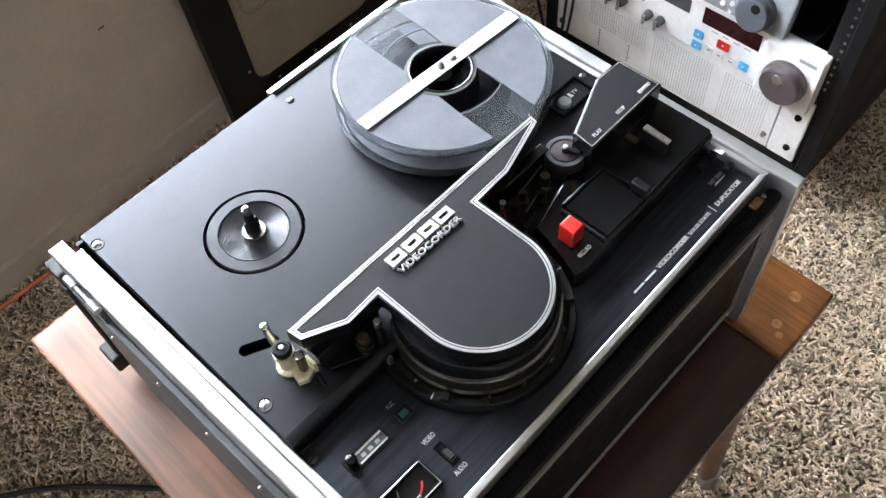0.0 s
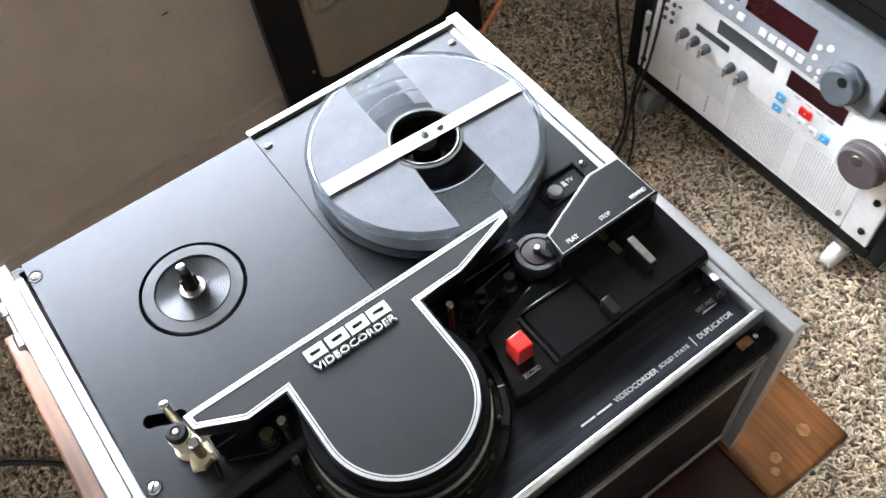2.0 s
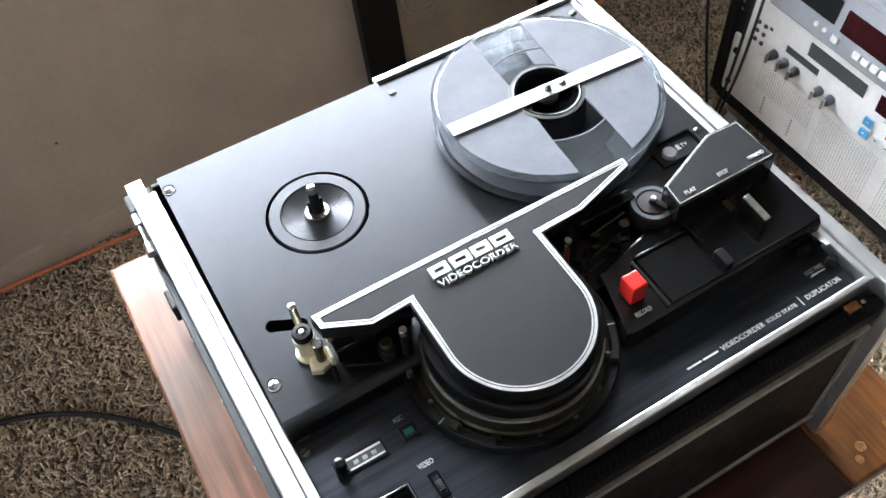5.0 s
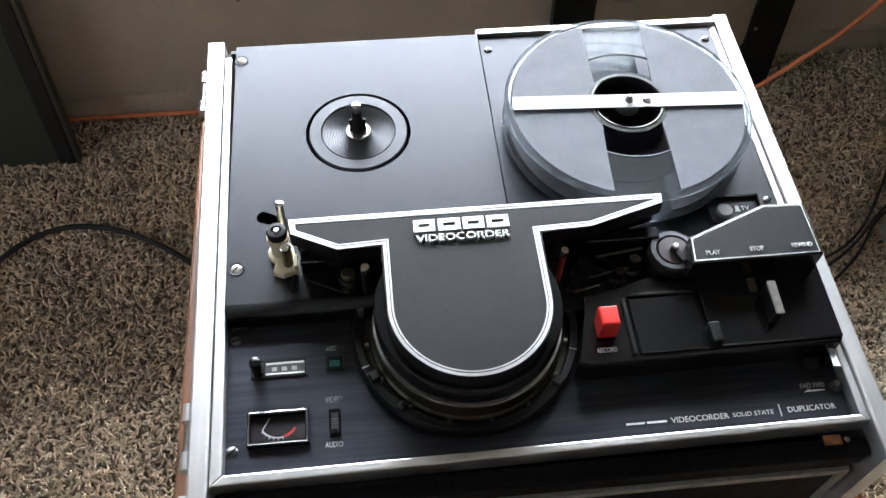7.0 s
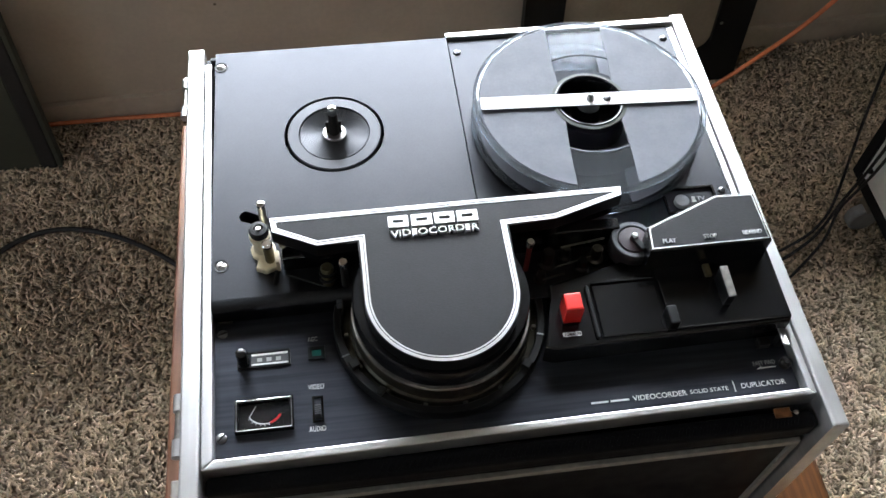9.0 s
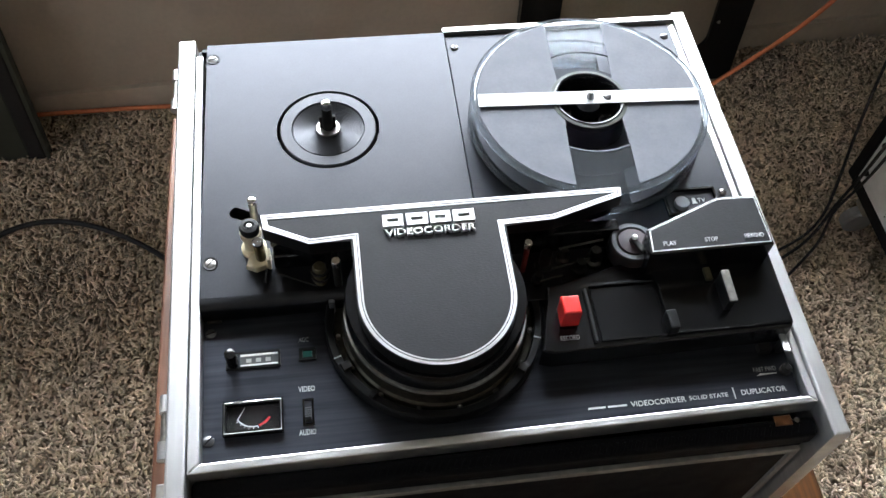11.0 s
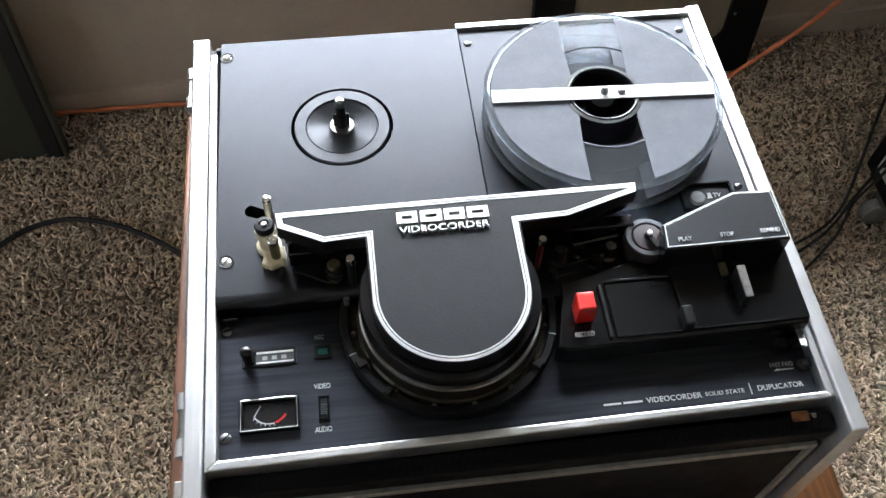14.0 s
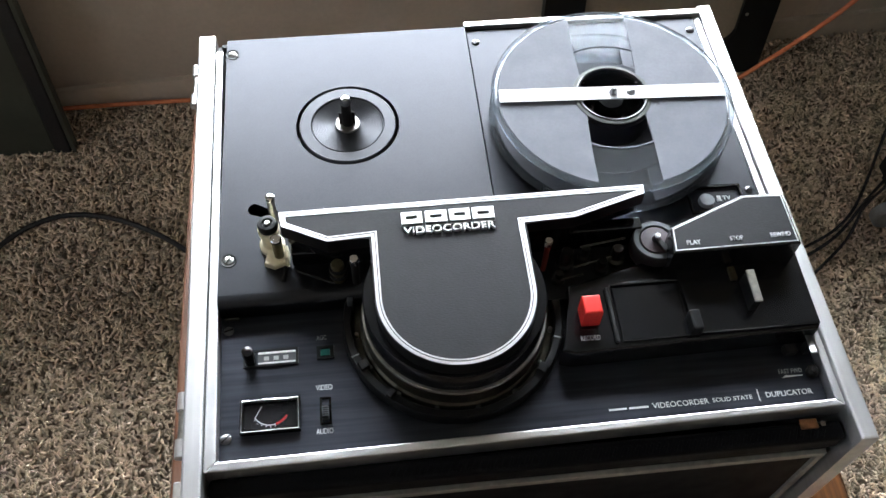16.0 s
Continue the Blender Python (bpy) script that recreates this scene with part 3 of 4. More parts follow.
sw = part("slide_switch", holed([(0.0585, 0.0045), (0.0655, 0.0045), (0.0655, 0.0225), (0.0585, 0.0225)], [[(0.0597, 0.0057), (0.0643, 0.0057), (0.0643, 0.0213), (0.0597, 0.0213)]], 0.7446, 0.7455), M_GLOSS, rec)
part("switch_knob", box(0.0599, 0.0641, 0.007, 0.0155, 0.7446, 0.7495, 0.0006), M_BLACK, sw)
for i in range(5):
    part("switch_rib", box(0.06, 0.064, 0.0083 + i * 0.0014, 0.0089 + i * 0.0014, 0.7495, 0.7501, 0), M_DARKGREY, sw)
part("bracket", box(-0.002, 0.0075, 0.083, 0.0846, 0.7446, 0.747, 0.0004), M_DARKSTEEL, rec)
# printed names on the front plate
part("printed_bar", box(0.239, 0.2505, -0.004, -0.0027, 0.7446, 0.7448, 0), M_WHITE, rec)
part("printed_bar", box(0.252, 0.2645, -0.004, -0.0027, 0.7446, 0.7448, 0), M_WHITE, rec)
words("lettering", "VIDEOCORDER", 0.2672, -0.005, 0.0365, 0.0037, 0.7446, M_WHITE, rec)
words("lettering", "SOLID STATE", 0.3062, -0.0045, 0.026, 0.0028, 0.7446, M_WHITE, rec)
part("printed_bar", box(0.3362, 0.3369, -0.0065, 0.0015, 0.7446, 0.7448, 0), M_WHITE, rec)
words("lettering", "DUPLICATOR", 0.3415, -0.0045, 0.0305, 0.0036, 0.7446, M_WHITE, rec)
words("lettering", "FAST FWD", 0.3545, 0.0105, 0.0155, 0.0032, 0.7446, M_GREY_PRINT, rec)
part("printed_arrow", prism([(0.3555, 0.0078), (0.3695, 0.0083), (0.3695, 0.0088), (0.359, 0.0091), (0.3592, 0.0098)], 0.7446, 0.7448, 0), M_WHITE, rec)

# head drum
DC = (0.148, 0.066)
DR = (0.148, 0.0692)
dr = part("drum_base", lathe(*DR, [(0.052, 0.7446), (0.0666, 0.7446), (0.0666, 0.7468), (0.064, 0.7474), (0.052, 0.7476)], 96, closed=True), M_OLIVE, rec, "dark olive metal floor round the head drum")
smooth(dr, 35)
smooth(part("drum_collar", lathe(*DR, [(0.0668, 0.7446), (0.0724, 0.7446), (0.0724, 0.7524), (0.0716, 0.7536), (0.0674, 0.7534), (0.0668, 0.7526)], 96, closed=True), M_BLACK, dr, "raised black collar"), 35)
smooth(part("lower_drum", lathe(*DC, [(0.0, 0.745), (0.0612, 0.745), (0.0612, 0.7535), (0.0598, 0.755), (0.0594, 0.7655), (0, 0.7655)], 96), M_OLIVE, dr, "dark olive metal lower drum"), 30)
smooth(part("drum_band", lathe(*DC, [(0.056, 0.7656), (0.0592, 0.7656), (0.0596, 0.7668), (0.0592, 0.7682), (0.056, 0.7684)], 96, closed=True), M_STEEL, dr, "thin bright steel drum band"), 30)
smooth(part("upper_drum", lathe(*DC, [(0, 0.7685), (0.0568, 0.7685), (0.058, 0.77), (0.058, 0.785), (0.0572, 0.7865), (0.0, 0.7865)], 96), M_GLOSS, dr), 30)
for i in range(9):
    a = radians(186 + i * 23)
    x, y = DR[0] + 0.0645 * math.cos(a), DR[1] + 0.0645 * math.sin(a)
    smooth(part("drum_screw", lathe(x, y, [(0, 0.7472), (0.0016, 0.7472), (0.0016, 0.7505), (0.0011, 0.7511), (0, 0.7512)], 12), M_STEEL, dr))
for a_ in (200, 341):
    a = radians(a_)
    part("collar_mark", turned(box(-0.0026, 0.0026, -0.0005, 0.0005, 0.7536, 0.7541, 0), Matrix.Translation((DR[0] + 0.0696 * math.cos(a), DR[1] + 0.0696 * math.sin(a), 0)) @ Matrix.Rotation(a, 4, "Z")), M_PALEPRINT, dr)
part("tape_stop", box(0.0793, 0.0833, 0.082, 0.0852, 0.7446, 0.7605, 0.0006), M_DARKGREY, dr, "small grey block beside the drum")
for a_, l_ in ((205, 0.006), (228, 0.004), (322, 0.006)):
    a = radians(a_)
    part("tape_guide", turned(box(-0.003, 0.003, -l_ / 2, l_ / 2, 0.748, 0.757, 0.0006), Matrix.Translation((DC[0] + 0.0665 * math.cos(a), DC[1] + 0.0665 * math.sin(a), 0)) @ Matrix.Rotation(a, 4, "Z")), M_MATT, dr)

# head cover
CX, CR, CY = 0.1478, 0.0498, 0.0605
outline = [(0.0395, 0.1305), (0.0412, 0.1185), (0.0705, 0.104), (CX - CR, 0.1055)]
outline += circle(CX, CY, CR, 40, 180, 360)
outline += [(CX + CR, 0.1075), (0.231, 0.1085), (0.2805, 0.1235), (0.2815, 0.1315)]
Z1 = 0.798
cov = part("head_cover", prism(outline, 0.787, Z1, 0.0008), M_BLACK, rec, "black leather-grained head cover edged in silver")
o1, o2 = inset_outline(outline, 0.0006), inset_outline(outline, 0.0042)
part("cover_edge", holed(o1, [o2], Z1 - 0.0002, Z1 + 0.0005), M_ALU2, cov, "silver edging")
part("cover_line", holed(inset_outline(outline, 0.0026), [inset_outline(outline, 0.0031)], Z1 + 0.0001, Z1 + 0.0007), M_BLACK, cov)
part("cover_face", prism(inset_outline(outline, 0.0043), Z1 - 0.0002, Z1 + 0.0002, 0), M_COVER, cov, "black grained face")
o3 = inset_outline(outline, 0.003)
part("cover_skirt", prism([p for p in o3], 0.775, 0.787, 0), M_GLOSS, cov)
# maker's mark: four plain raised silver blocks
for x0, x1 in ((0.1185, 0.1318), (0.134, 0.1478), (0.1495, 0.1628), (0.1645, 0.1785)):
    o_ = [(x0, 0.1115), (x1, 0.1115), (x1, 0.1205), (x0, 0.1205)]
    part("nameplate_block", holed(o_, [inset_outline(o_, 0.0031)], Z1 + 0.0002, Z1 + 0.0034), M_ALU2, cov, "raised silver block")
words("raised_lettering", "VIDEOCORDER", 0.1195, 0.1045, 0.0585, 0.005, Z1 + 0.0002, M_ALU2, cov, 0.0026, "raised silver lettering")

# guide posts and the tension arm
def post(x, y, z0, z1, r, mat, name="guide_post", label=""):
    ob = part(name, lathe(x, y, [(0, z0), (r * 1.5, z0), (r * 1.5, z0 + 0.004), (r, z0 + 0.0055), (r, z1 - 0.0015), (r * 0.85, z1), (0, z1)], 20), mat, rec, label)
    return smooth(ob)


gp = post(0.0865, 0.0965, 0.745, 0.786, 0.0027, M_MATT, label="steel tape guide post")
smooth(part("post_cap", lathe(0.0865, 0.0965, [(0, 0.7842), (0.0031, 0.7842), (0.0031, 0.7885), (0.0026, 0.7892), (0, 0.7892)], 20), M_CHROME, gp))
gp = post(0.213, 0.0985, 0.745, 0.786, 0.0019, M_REDBROWN, label="thin post with a red sleeve")
smooth(part("post_cap", lathe(0.213, 0.0985, [(0, 0.7842), (0.0029, 0.7842), (0.0029, 0.7885), (0.0023, 0.7892), (0, 0.7892)], 20), M_CHROME, gp))
eh = post(0.0752, 0.1, 0.745, 0.779, 0.0044, M_BRASS, "erase_head", "dull brass tape roller")
for z in (0.7665, 0.7738):
    smooth(part("roller_flange", lathe(0.0752, 0.1, [(0.0045, z), (0.006, z), (0.006, z + 0.0016), (0.0045, z + 0.0018)], 24, closed=True), M_MATT, eh))
arm = part("tension_arm", lathe(0.0315, 0.1295, [(0, 0.761), (0.0085, 0.761), (0.0085, 0.764), (0.0062, 0.7655), (0.0058, 0.776), (0.0072, 0.7775), (0.0072, 0.783), (0, 0.783)], 28), M_IVORY, rec, "ivory tape tension roller")
smooth(arm)
smooth(part("roller_cap", lathe(0.0315, 0.1295, [(0, 0.7832), (0.0064, 0.7832), (0.0068, 0.7865), (0.0058, 0.7888), (0.0036, 0.789), (0.0031, 0.7878), (0, 0.7876)], 28), M_BLACK, arm))
smooth(part("roller_screw", lathe(0.0315, 0.1295, [(0, 0.788), (0.002, 0.788), (0.0018, 0.7892), (0, 0.7894)], 14), M_STEEL, arm))
part("pin", rod((0.034, 0.142, 0.76), (0.0335, 0.148, 0.789), 0.0027, 16), M_STEEL, arm)
smooth(part("pin_cap", turned(lathe(0, 0, [(0, 0), (0.0029, 0), (0.0029, 0.0025), (0.002, 0.0032), (0, 0.0032)], 16), Matrix.Translation((0.0335, 0.1482, 0.789))), M_CHROME, arm))
part("pin", rod((0.0365, 0.119, 0.76), (0.0365, 0.119, 0.783), 0.0034, 18), M_BRASS, arm)
smooth(part("pin_cap", lathe(0.0365, 0.119, [(0, 0.7832), (0.0038, 0.7832), (0.0038, 0.7845), (0.003, 0.7852), (0, 0.7852)], 18), M_CHROME, arm))
part("bracket", prism([(0.0265, 0.1135), (0.033, 0.1105), (0.0425, 0.114), (0.042, 0.1235), (0.029, 0.1245)], 0.7606, 0.7655, 0.001), M_IVORY, arm)
part("bracket_wall", box(0.0405, 0.043, 0.112, 0.122, 0.7606, 0.772, 0.0006), M_IVORY, arm)
part("rod", rod((0.0405, 0.111, 0.763), (0.0385, 0.1005, 0.762), 0.0013, 8), M_MATT, arm)
part("link_rod", rod((0.048, 0.104, 0.768), (0.072, 0.0945, 0.764), 0.0009, 8), M_MATT, arm)

# control block with its levers and the red button
blk = [(0.213, 0.031), (0.2205, 0.0285), (0.381, 0.0315), (0.384, 0.036), (0.385, 0.096), (0.3, 0.097), (0.225, 0.078), (0.2225, 0.055)]
cb = part("control_block", prism(blk, 0.7446, 0.7645, 0.0022, 3), M_GLOSS, rec, "glossy black control block")
part("raised_edge", box(0.2985, 0.382, 0.034, 0.0935, 0.7646, 0.7675, 0.0016), M_GLOSS, cb)
part("pad", box(0.2525, 0.2965, 0.0335, 0.073, 0.7646, 0.7662, 0.0008), M_GLOSS, cb)
part("pad_rim", box(0.2525, 0.2965, 0.0732, 0.0755, 0.7646, 0.7675, 0.0006), M_GLOSS, cb)
part("groove_rib", box(0.2478, 0.2502, 0.033, 0.073, 0.7646, 0.7672, 0.0006), M_BLACK, cb)
rb = part("record_button", prism([(0.2275, 0.0458), (0.2392, 0.0458), (0.2392, 0.0588), (0.2275, 0.0588)], 0.7665, 0.784, 0.0014, 3), M_RED, rec, "square red record button")
part("button_stem", box(0.2275, 0.2405, 0.0475, 0.0585, 0.7646, 0.7664, 0.0003), M_BLACK, rb)
words("lettering", "RECORD", 0.2262, 0.0365, 0.0125, 0.0034, 0.7646, M_WHITE, rec)
lv = part("mode_lever", prism([(0.3375, 0.0465), (0.3425, 0.0465), (0.3425, 0.068), (0.3375, 0.068)], 0.7676, 0.7805, 0.001), M_BLACK, rec, "black mode lever with a silver top")
part("lever_top", turned(box(-0.0027, 0.0027, -0.0115, 0.0115, 0, 0.0016, 0.0006), Matrix.Translation((0.3402, 0.057, 0.7806)) @ Matrix.Rotation(radians(4), 4, "X")), M_STEEL, lv, "silver top")
part("lever_slot", box(0.332, 0.3365, 0.0695, 0.079, 0.7676, 0.7705, 0.0004), M_BRASS, lv)
part("stop_key", box(0.2965, 0.3035, 0.0335, 0.0475, 0.7646, 0.7745, 0.0012), M_BLACK, cb)
fl = part("fast_lever", box(0.3735, 0.378, 0.0225, 0.0275, 0.7446, 0.757, 0.0006), M_BLACK, rec, "small fast forward lever")
part("lever_top", turned(box(-0.0022, 0.0022, -0.0085, 0.0085, 0, 0.0015, 0.0005), Matrix.Translation((0.3755, 0.0235, 0.757)) @ Matrix.Rotation(radians(-14), 4, "Z") @ Matrix.Rotation(radians(-22), 4, "X")), M_ALU, fl, "silver top")
post(0.3755, 0.0095, 0.7446, 0.7505, 0.0026, M_MATT, "lever_pivot")
part("felt_block", box(0.361, 0.369, 0.0225, 0.0285, 0.7446, 0.751, 0.0006), M_MATT, rec)
# mode selector housing
bx = [(0.2915, 0.0808), (0.3765, 0.0812), (0.3762, 0.1215), (0.3485, 0.1222), (0.2938, 0.1003)]
mh = part("selector_housing", prism(bx, 0.7645, 0.79, 0.001), M_GLOSS, rec, "black selector housing with a silver outline")
i1, i2 = inset_outline(bx, 0.0014), inset_outline(bx, 0.0021)
part("housing_line", holed(i1, [i2], 0.7898, 0.7903), M_ALU2, mh, "thin silver outline")
part("housing_face", prism(inset_outline(bx, 0.0022), 0.7899, 0.79025, 0), M_COVER, mh)
words("raised_lettering", "PLAY", 0.3015, 0.0858, 0.009, 0.0032, 0.7903, M_GREY_PRINT, mh, 0.0008)
words("raised_lettering", "STOP", 0.3302, 0.0865, 0.009, 0.0032, 0.7903, M_GREY_PRINT, mh, 0.0008)
words("raised_lettering", "REWIND", 0.3578, 0.0868, 0.0133, 0.0032, 0.7903, M_GREY_PRINT, mh, 0.0008)
PR = (0.2885, 0.1025)
pr = part("pinch_roller", lathe(*PR, [(0, 0.758), (0.0152, 0.758), (0.016, 0.7595), (0.016, 0.7715), (0.015, 0.773), (0.0115, 0.7732), (0.011, 0.772), (0, 0.772)], 48), M_RUBBER, rec, "black rubber pinch roller")
smooth(pr)
smooth(part("roller_hub", lathe(*PR, [(0, 0.7721), (0.0105, 0.7721), (0.0102, 0.7738), (0.003, 0.7742), (0.0024, 0.778), (0, 0.7785)], 32), M_PLUM, pr))
smooth(part("roller_pin", lathe(*PR, [(0, 0.7782), (0.002, 0.7782), (0.0018, 0.7795), (0, 0.78)], 14), M_WHITE, pr))
smooth(part("roller_rim", lathe(*PR, [(0.0116, 0.7731), (0.0152, 0.7729), (0.0149, 0.7738), (0.0118, 0.7739)], 48, closed=True), M_DARKGREY, pr, "worn grey rim"))
part("roller_arm", turned(box(-0.0022, 0.0022, -0.009, 0.003, 0.7745, 0.7775, 0.0006), Matrix.Translation((PR[0] + 0.0005, PR[1] - 0.0025, 0)) @ Matrix.Rotation(radians(25), 4, "Z")), M_BLACK, pr)
# aerial switch behind the housing
tv = part("switch_recess", holed([(0.327, 0.1335), (0.367, 0.1335), (0.367, 0.1565), (0.3305, 0.1565), (0.327, 0.152)], [[(0.3285, 0.135), (0.3655, 0.135), (0.3655, 0.155), (0.331, 0.155), (0.3285, 0.151)]], 0.7541, 0.7565), M_GLOSS, rec)
smooth(part("push_button", lathe(0.3395, 0.1435, [(0, 0.7541), (0.0056, 0.7541), (0.0056, 0.757), (0.005, 0.7578), (0, 0.7579)], 28), M_BUTTON, tv, "round grey push button"))
words("lettering", "TV", 0.3525, 0.1445, 0.006, 0.0034, 0.7541, M_WHITE, tv)
part("printed_bar", box(0.3485, 0.3512, 0.1445, 0.1485, 0.7541, 0.7543, 0), M_WHITE, tv)
part("printed_bar", box(0.3478, 0.3518, 0.1436, 0.1444, 0.7541, 0.7543, 0), M_WHITE, tv)

# tape path works behind the drum
random.seed(3)
part("works_wall", box(0.195, 0.281, 0.112, 0.121, 0.7541, 0.7755, 0.001), M_GLOSS, rec)
part("works_wall", box(0.045, 0.1, 0.112, 0.12, 0.7606, 0.7755, 0.001), M_GLOSS, rec)
for i, (x, y, h, r) in enumerate(((0.228, 0.1, 0.772, 0.0042), (0.242, 0.104, 0.768, 0.003), (0.252, 0.0945, 0.766, 0.0035), (0.263, 0.1005, 0.77, 0.004), (0.2215, 0.0885, 0.764, 0.003), (0.1005, 0.0965, 0.77, 0.004))):
    post(x, y, 0.7541 if x > 0.2 else 0.7446, h, r, (M_MATT, M_DARKSTEEL)[i % 2], "tape_guide", "dark tape guide")
for p, q in (((0.232, 0.0925, 0.763), (0.259, 0.0985, 0.763)), ((0.238, 0.105, 0.768), (0.27, 0.1095, 0.768)), ((0.222, 0.084, 0.762), (0.238, 0.0885, 0.76))):
    part("link_rod", rod(p, q, 0.0008, 8), M_DARKSTEEL, rec)

# catches on the left side and the rear corner stand-off
for y0, xo in ((0.279, -0.0276), (-0.008, -0.0232)):
    h = part("hinge", box(xo - 0.0042, xo - 0.0002, y0, y0 + 0.042, 0.722, 0.741, 0.0008), M_DARKGREY, rec, "chromed steel lid hinge")
    smooth(part("hinge_pin", rod((xo - 0.004, y0 + 0.011, 0.7425), (xo - 0.004, y0 + 0.032, 0.7425), 0.0021, 14), M_STEEL, h))
    for k in (0.0, 0.031):
        smooth(part("hinge_knuckle", rod((xo - 0.004, y0 + k, 0.7425), (xo - 0.004, y0 + k + 0.0115, 0.7425), 0.0035, 18), M_ALU, h))
part("lid_catch", box(-0.0305, -0.0228, -0.036, -0.022, 0.724, 0.742, 0.001), M_DULLTRIM, rec, "small grey lid catch")
part("rear_stand", box(-0.036, -0.012, 0.3475, 0.362, 0.575, 0.699, 0.002), M_RUBBER, rec, "black rubber rear stand-off")
part("rear_stand_foot", box(-0.035, -0.012, 0.3475, 0.368, 0.7, 0.72, 0.002), M_RUBBER, rec)
part("rear_stand_foot", box(-0.044, -0.012, 0.3475, 0.372, 0.56, 0.582, 0.002), M_RUBBER, rec)
# the tab's warm brown stands in for light in the gap below the bar
part("latch_tab", box(0.358, 0.369, -0.027, -0.0205, 0.7416, 0.7434, 0.0004), M_LITGAP, rec, "brown tab coloured as the lit gap below the bar")
smooth(part("latch_pin", lathe(0.3722, -0.0245, [(0, 0.7416), (0.002, 0.7416), (0.0018, 0.7435), (0, 0.7438)], 14), M_CHROME, rec))
for y in (0.05, 0.11, 0.17, 0.23, 0.29):
    part("rivet", rod((-0.0298 - 0.0042 * (y + 0.03) / 0.36, y, 0.69), (-0.032 - 0.0035 * (y + 0.03) / 0.36, y, 0.69), 0.0015, 10), M_STEEL, rec)


# ---- the tape reel ----
def tape_reel():
    cx, cy, a = 0.283, 0.2265, radians(-2.6)
    rl = thing("tape_reel", (cx, cy, 0.7545), "clear plastic video tape reel with frosted sides and a white strap", "tape reel")
    R, z0, z1 = 0.089, 0.7572, 0.7825
    T = Matrix.Translation((cx, cy, 0)) @ Matrix.Rotation(a, 4, "Z")

    def rp(name, bm, mat, parent=None, label=""):
        return part(name, turned(bm, T), mat, parent or rl, label)

    smooth(rp("turntable", lathe(0, 0, [(0, 0.7541), (0.034, 0.7541), (0.035, 0.756), (0.033, z0 - 0.0002), (0, z0 - 0.0002)], 48), M_BLACK, label="black take-up turntable"))
    win = []
    for s in (90, 270):
        o = circle(0, 0, 0.0505, 14, s - 27, s + 27)
        i = circle(0, 0, 0.0275, 14, s - 52, s + 52)[::-1]
        win.append(o + i)
    flo = smooth(rp("lower_flange", holed(circle(0, 0, R, 96), [circle(0, 0, 0.012, 32)], z0, z0 + 0.0018), M_CLEAR, label="clear plastic lower flange"), 30)
    rp("frosted_panel", prism(circle(0, 0, 0.084, 40, -75, 75), z0 + 0.002, z0 + 0.0024, 0), M_FROST, flo)
    rp("frosted_panel", prism(circle(0, 0, 0.084, 40, 105, 255), z0 + 0.002, z0 + 0.0024, 0), M_FROST, flo)
    up = smooth(rp("upper_flange", holed(circle(0, 0, R, 96), [circle(0, 0, 0.0235, 40)] + win, z1 - 0.0016, z1), M_CLEAR, label="clear plastic upper flange"), 30)
    smooth(rp("flange_rim", lathe(0, 0, [(R - 0.0022, z1 - 0.0022), (R, z1 - 0.0024), (R + 0.0006, z1 - 0.0006), (R - 0.0006, z1 + 0.0007), (R - 0.003, z1 + 0.0006), (R - 0.0038, z1 - 0.0002)], 96, closed=True), M_CLEAR, up))
    smooth(rp("flange_rim", lathe(0, 0, [(R - 0.0022, z0 - 0.0006), (R, z0 - 0.0004), (R + 0.0006, z0 + 0.0012), (R - 0.0006, z0 + 0.0024), (R - 0.003, z0 + 0.0022)], 96, closed=True), M_CLEAR, flo))
    for s in (0, 180):
        d = math.degrees(math.acos(0.0225 / 0.084))
        rp("frosted_panel", prism(circle(0, 0, 0.084, 40, s - d, s + d), z1 + 0.0001, z1 + 0.0005, 0), M_FROST, up, "frosted grey panel")
    # ring added so that the inside looks dark through the flange windows
    rp("hub_plate", holed(circle(0, 0, 0.056, 64), [circle(0, 0, 0.029, 48)], z0 + 0.0026, z0 + 0.003), M_REELDARK, flo, "dark ring added to darken the reel's inside")
    for s_, w_ in zip((90, 270), win):
        rp("window_lip", holed(inset_outline(w_, -0.0008), [inset_outline(w_, 0.0004)], z1 - 0.001, z1 + 0.0004), M_FROST, up)
    hub = smooth(rp("hub", lathe(0, 0, [(0.0215, z0 + 0.002), (0.0265, z0 + 0.002), (0.0265, z1 + 0.0012), (0.0255, z1 + 0.0018), (0.0245, z1 + 0.0014), (0.0238, z1 - 0.004)], 64, closed=True), M_GLOSS, label="dark hub"), 40)
    smooth(rp("hub_ring", lathe(0, 0, [(0.0244, z1 + 0.0002), (0.0292, z1 + 0.0001), (0.029, z1 + 0.0008), (0.0248, z1 + 0.0014)], 64, closed=True), M_HUBRING, hub, "pale translucent hub ring"), 40)
    smooth(rp("hub_floor", lathe(0, 0, [(0, z0 + 0.002), (0.0213, z0 + 0.002), (0.0213, z0 + 0.006), (0.011, z0 + 0.007), (0.009, z1 - 0.004), (0.0, z1 - 0.003)], 48), M_GLOSS, hub), 40)
    smooth(rp("tape_pack", lathe(0, 0, [(0.0268, z0 + 0.0026), (0.0305, z0 + 0.0026), (0.0305, z1 - 0.003), (0.0268, z1 - 0.003)], 64, closed=True), M_TAPE, label="thin dark tape winding"))
    st = rp("strap", box(-0.0838, 0.0838, -0.0062, 0.0062, z1 + 0.0018, z1 + 0.0026, 0.0003), M_WHITE, label="white paper label strap")
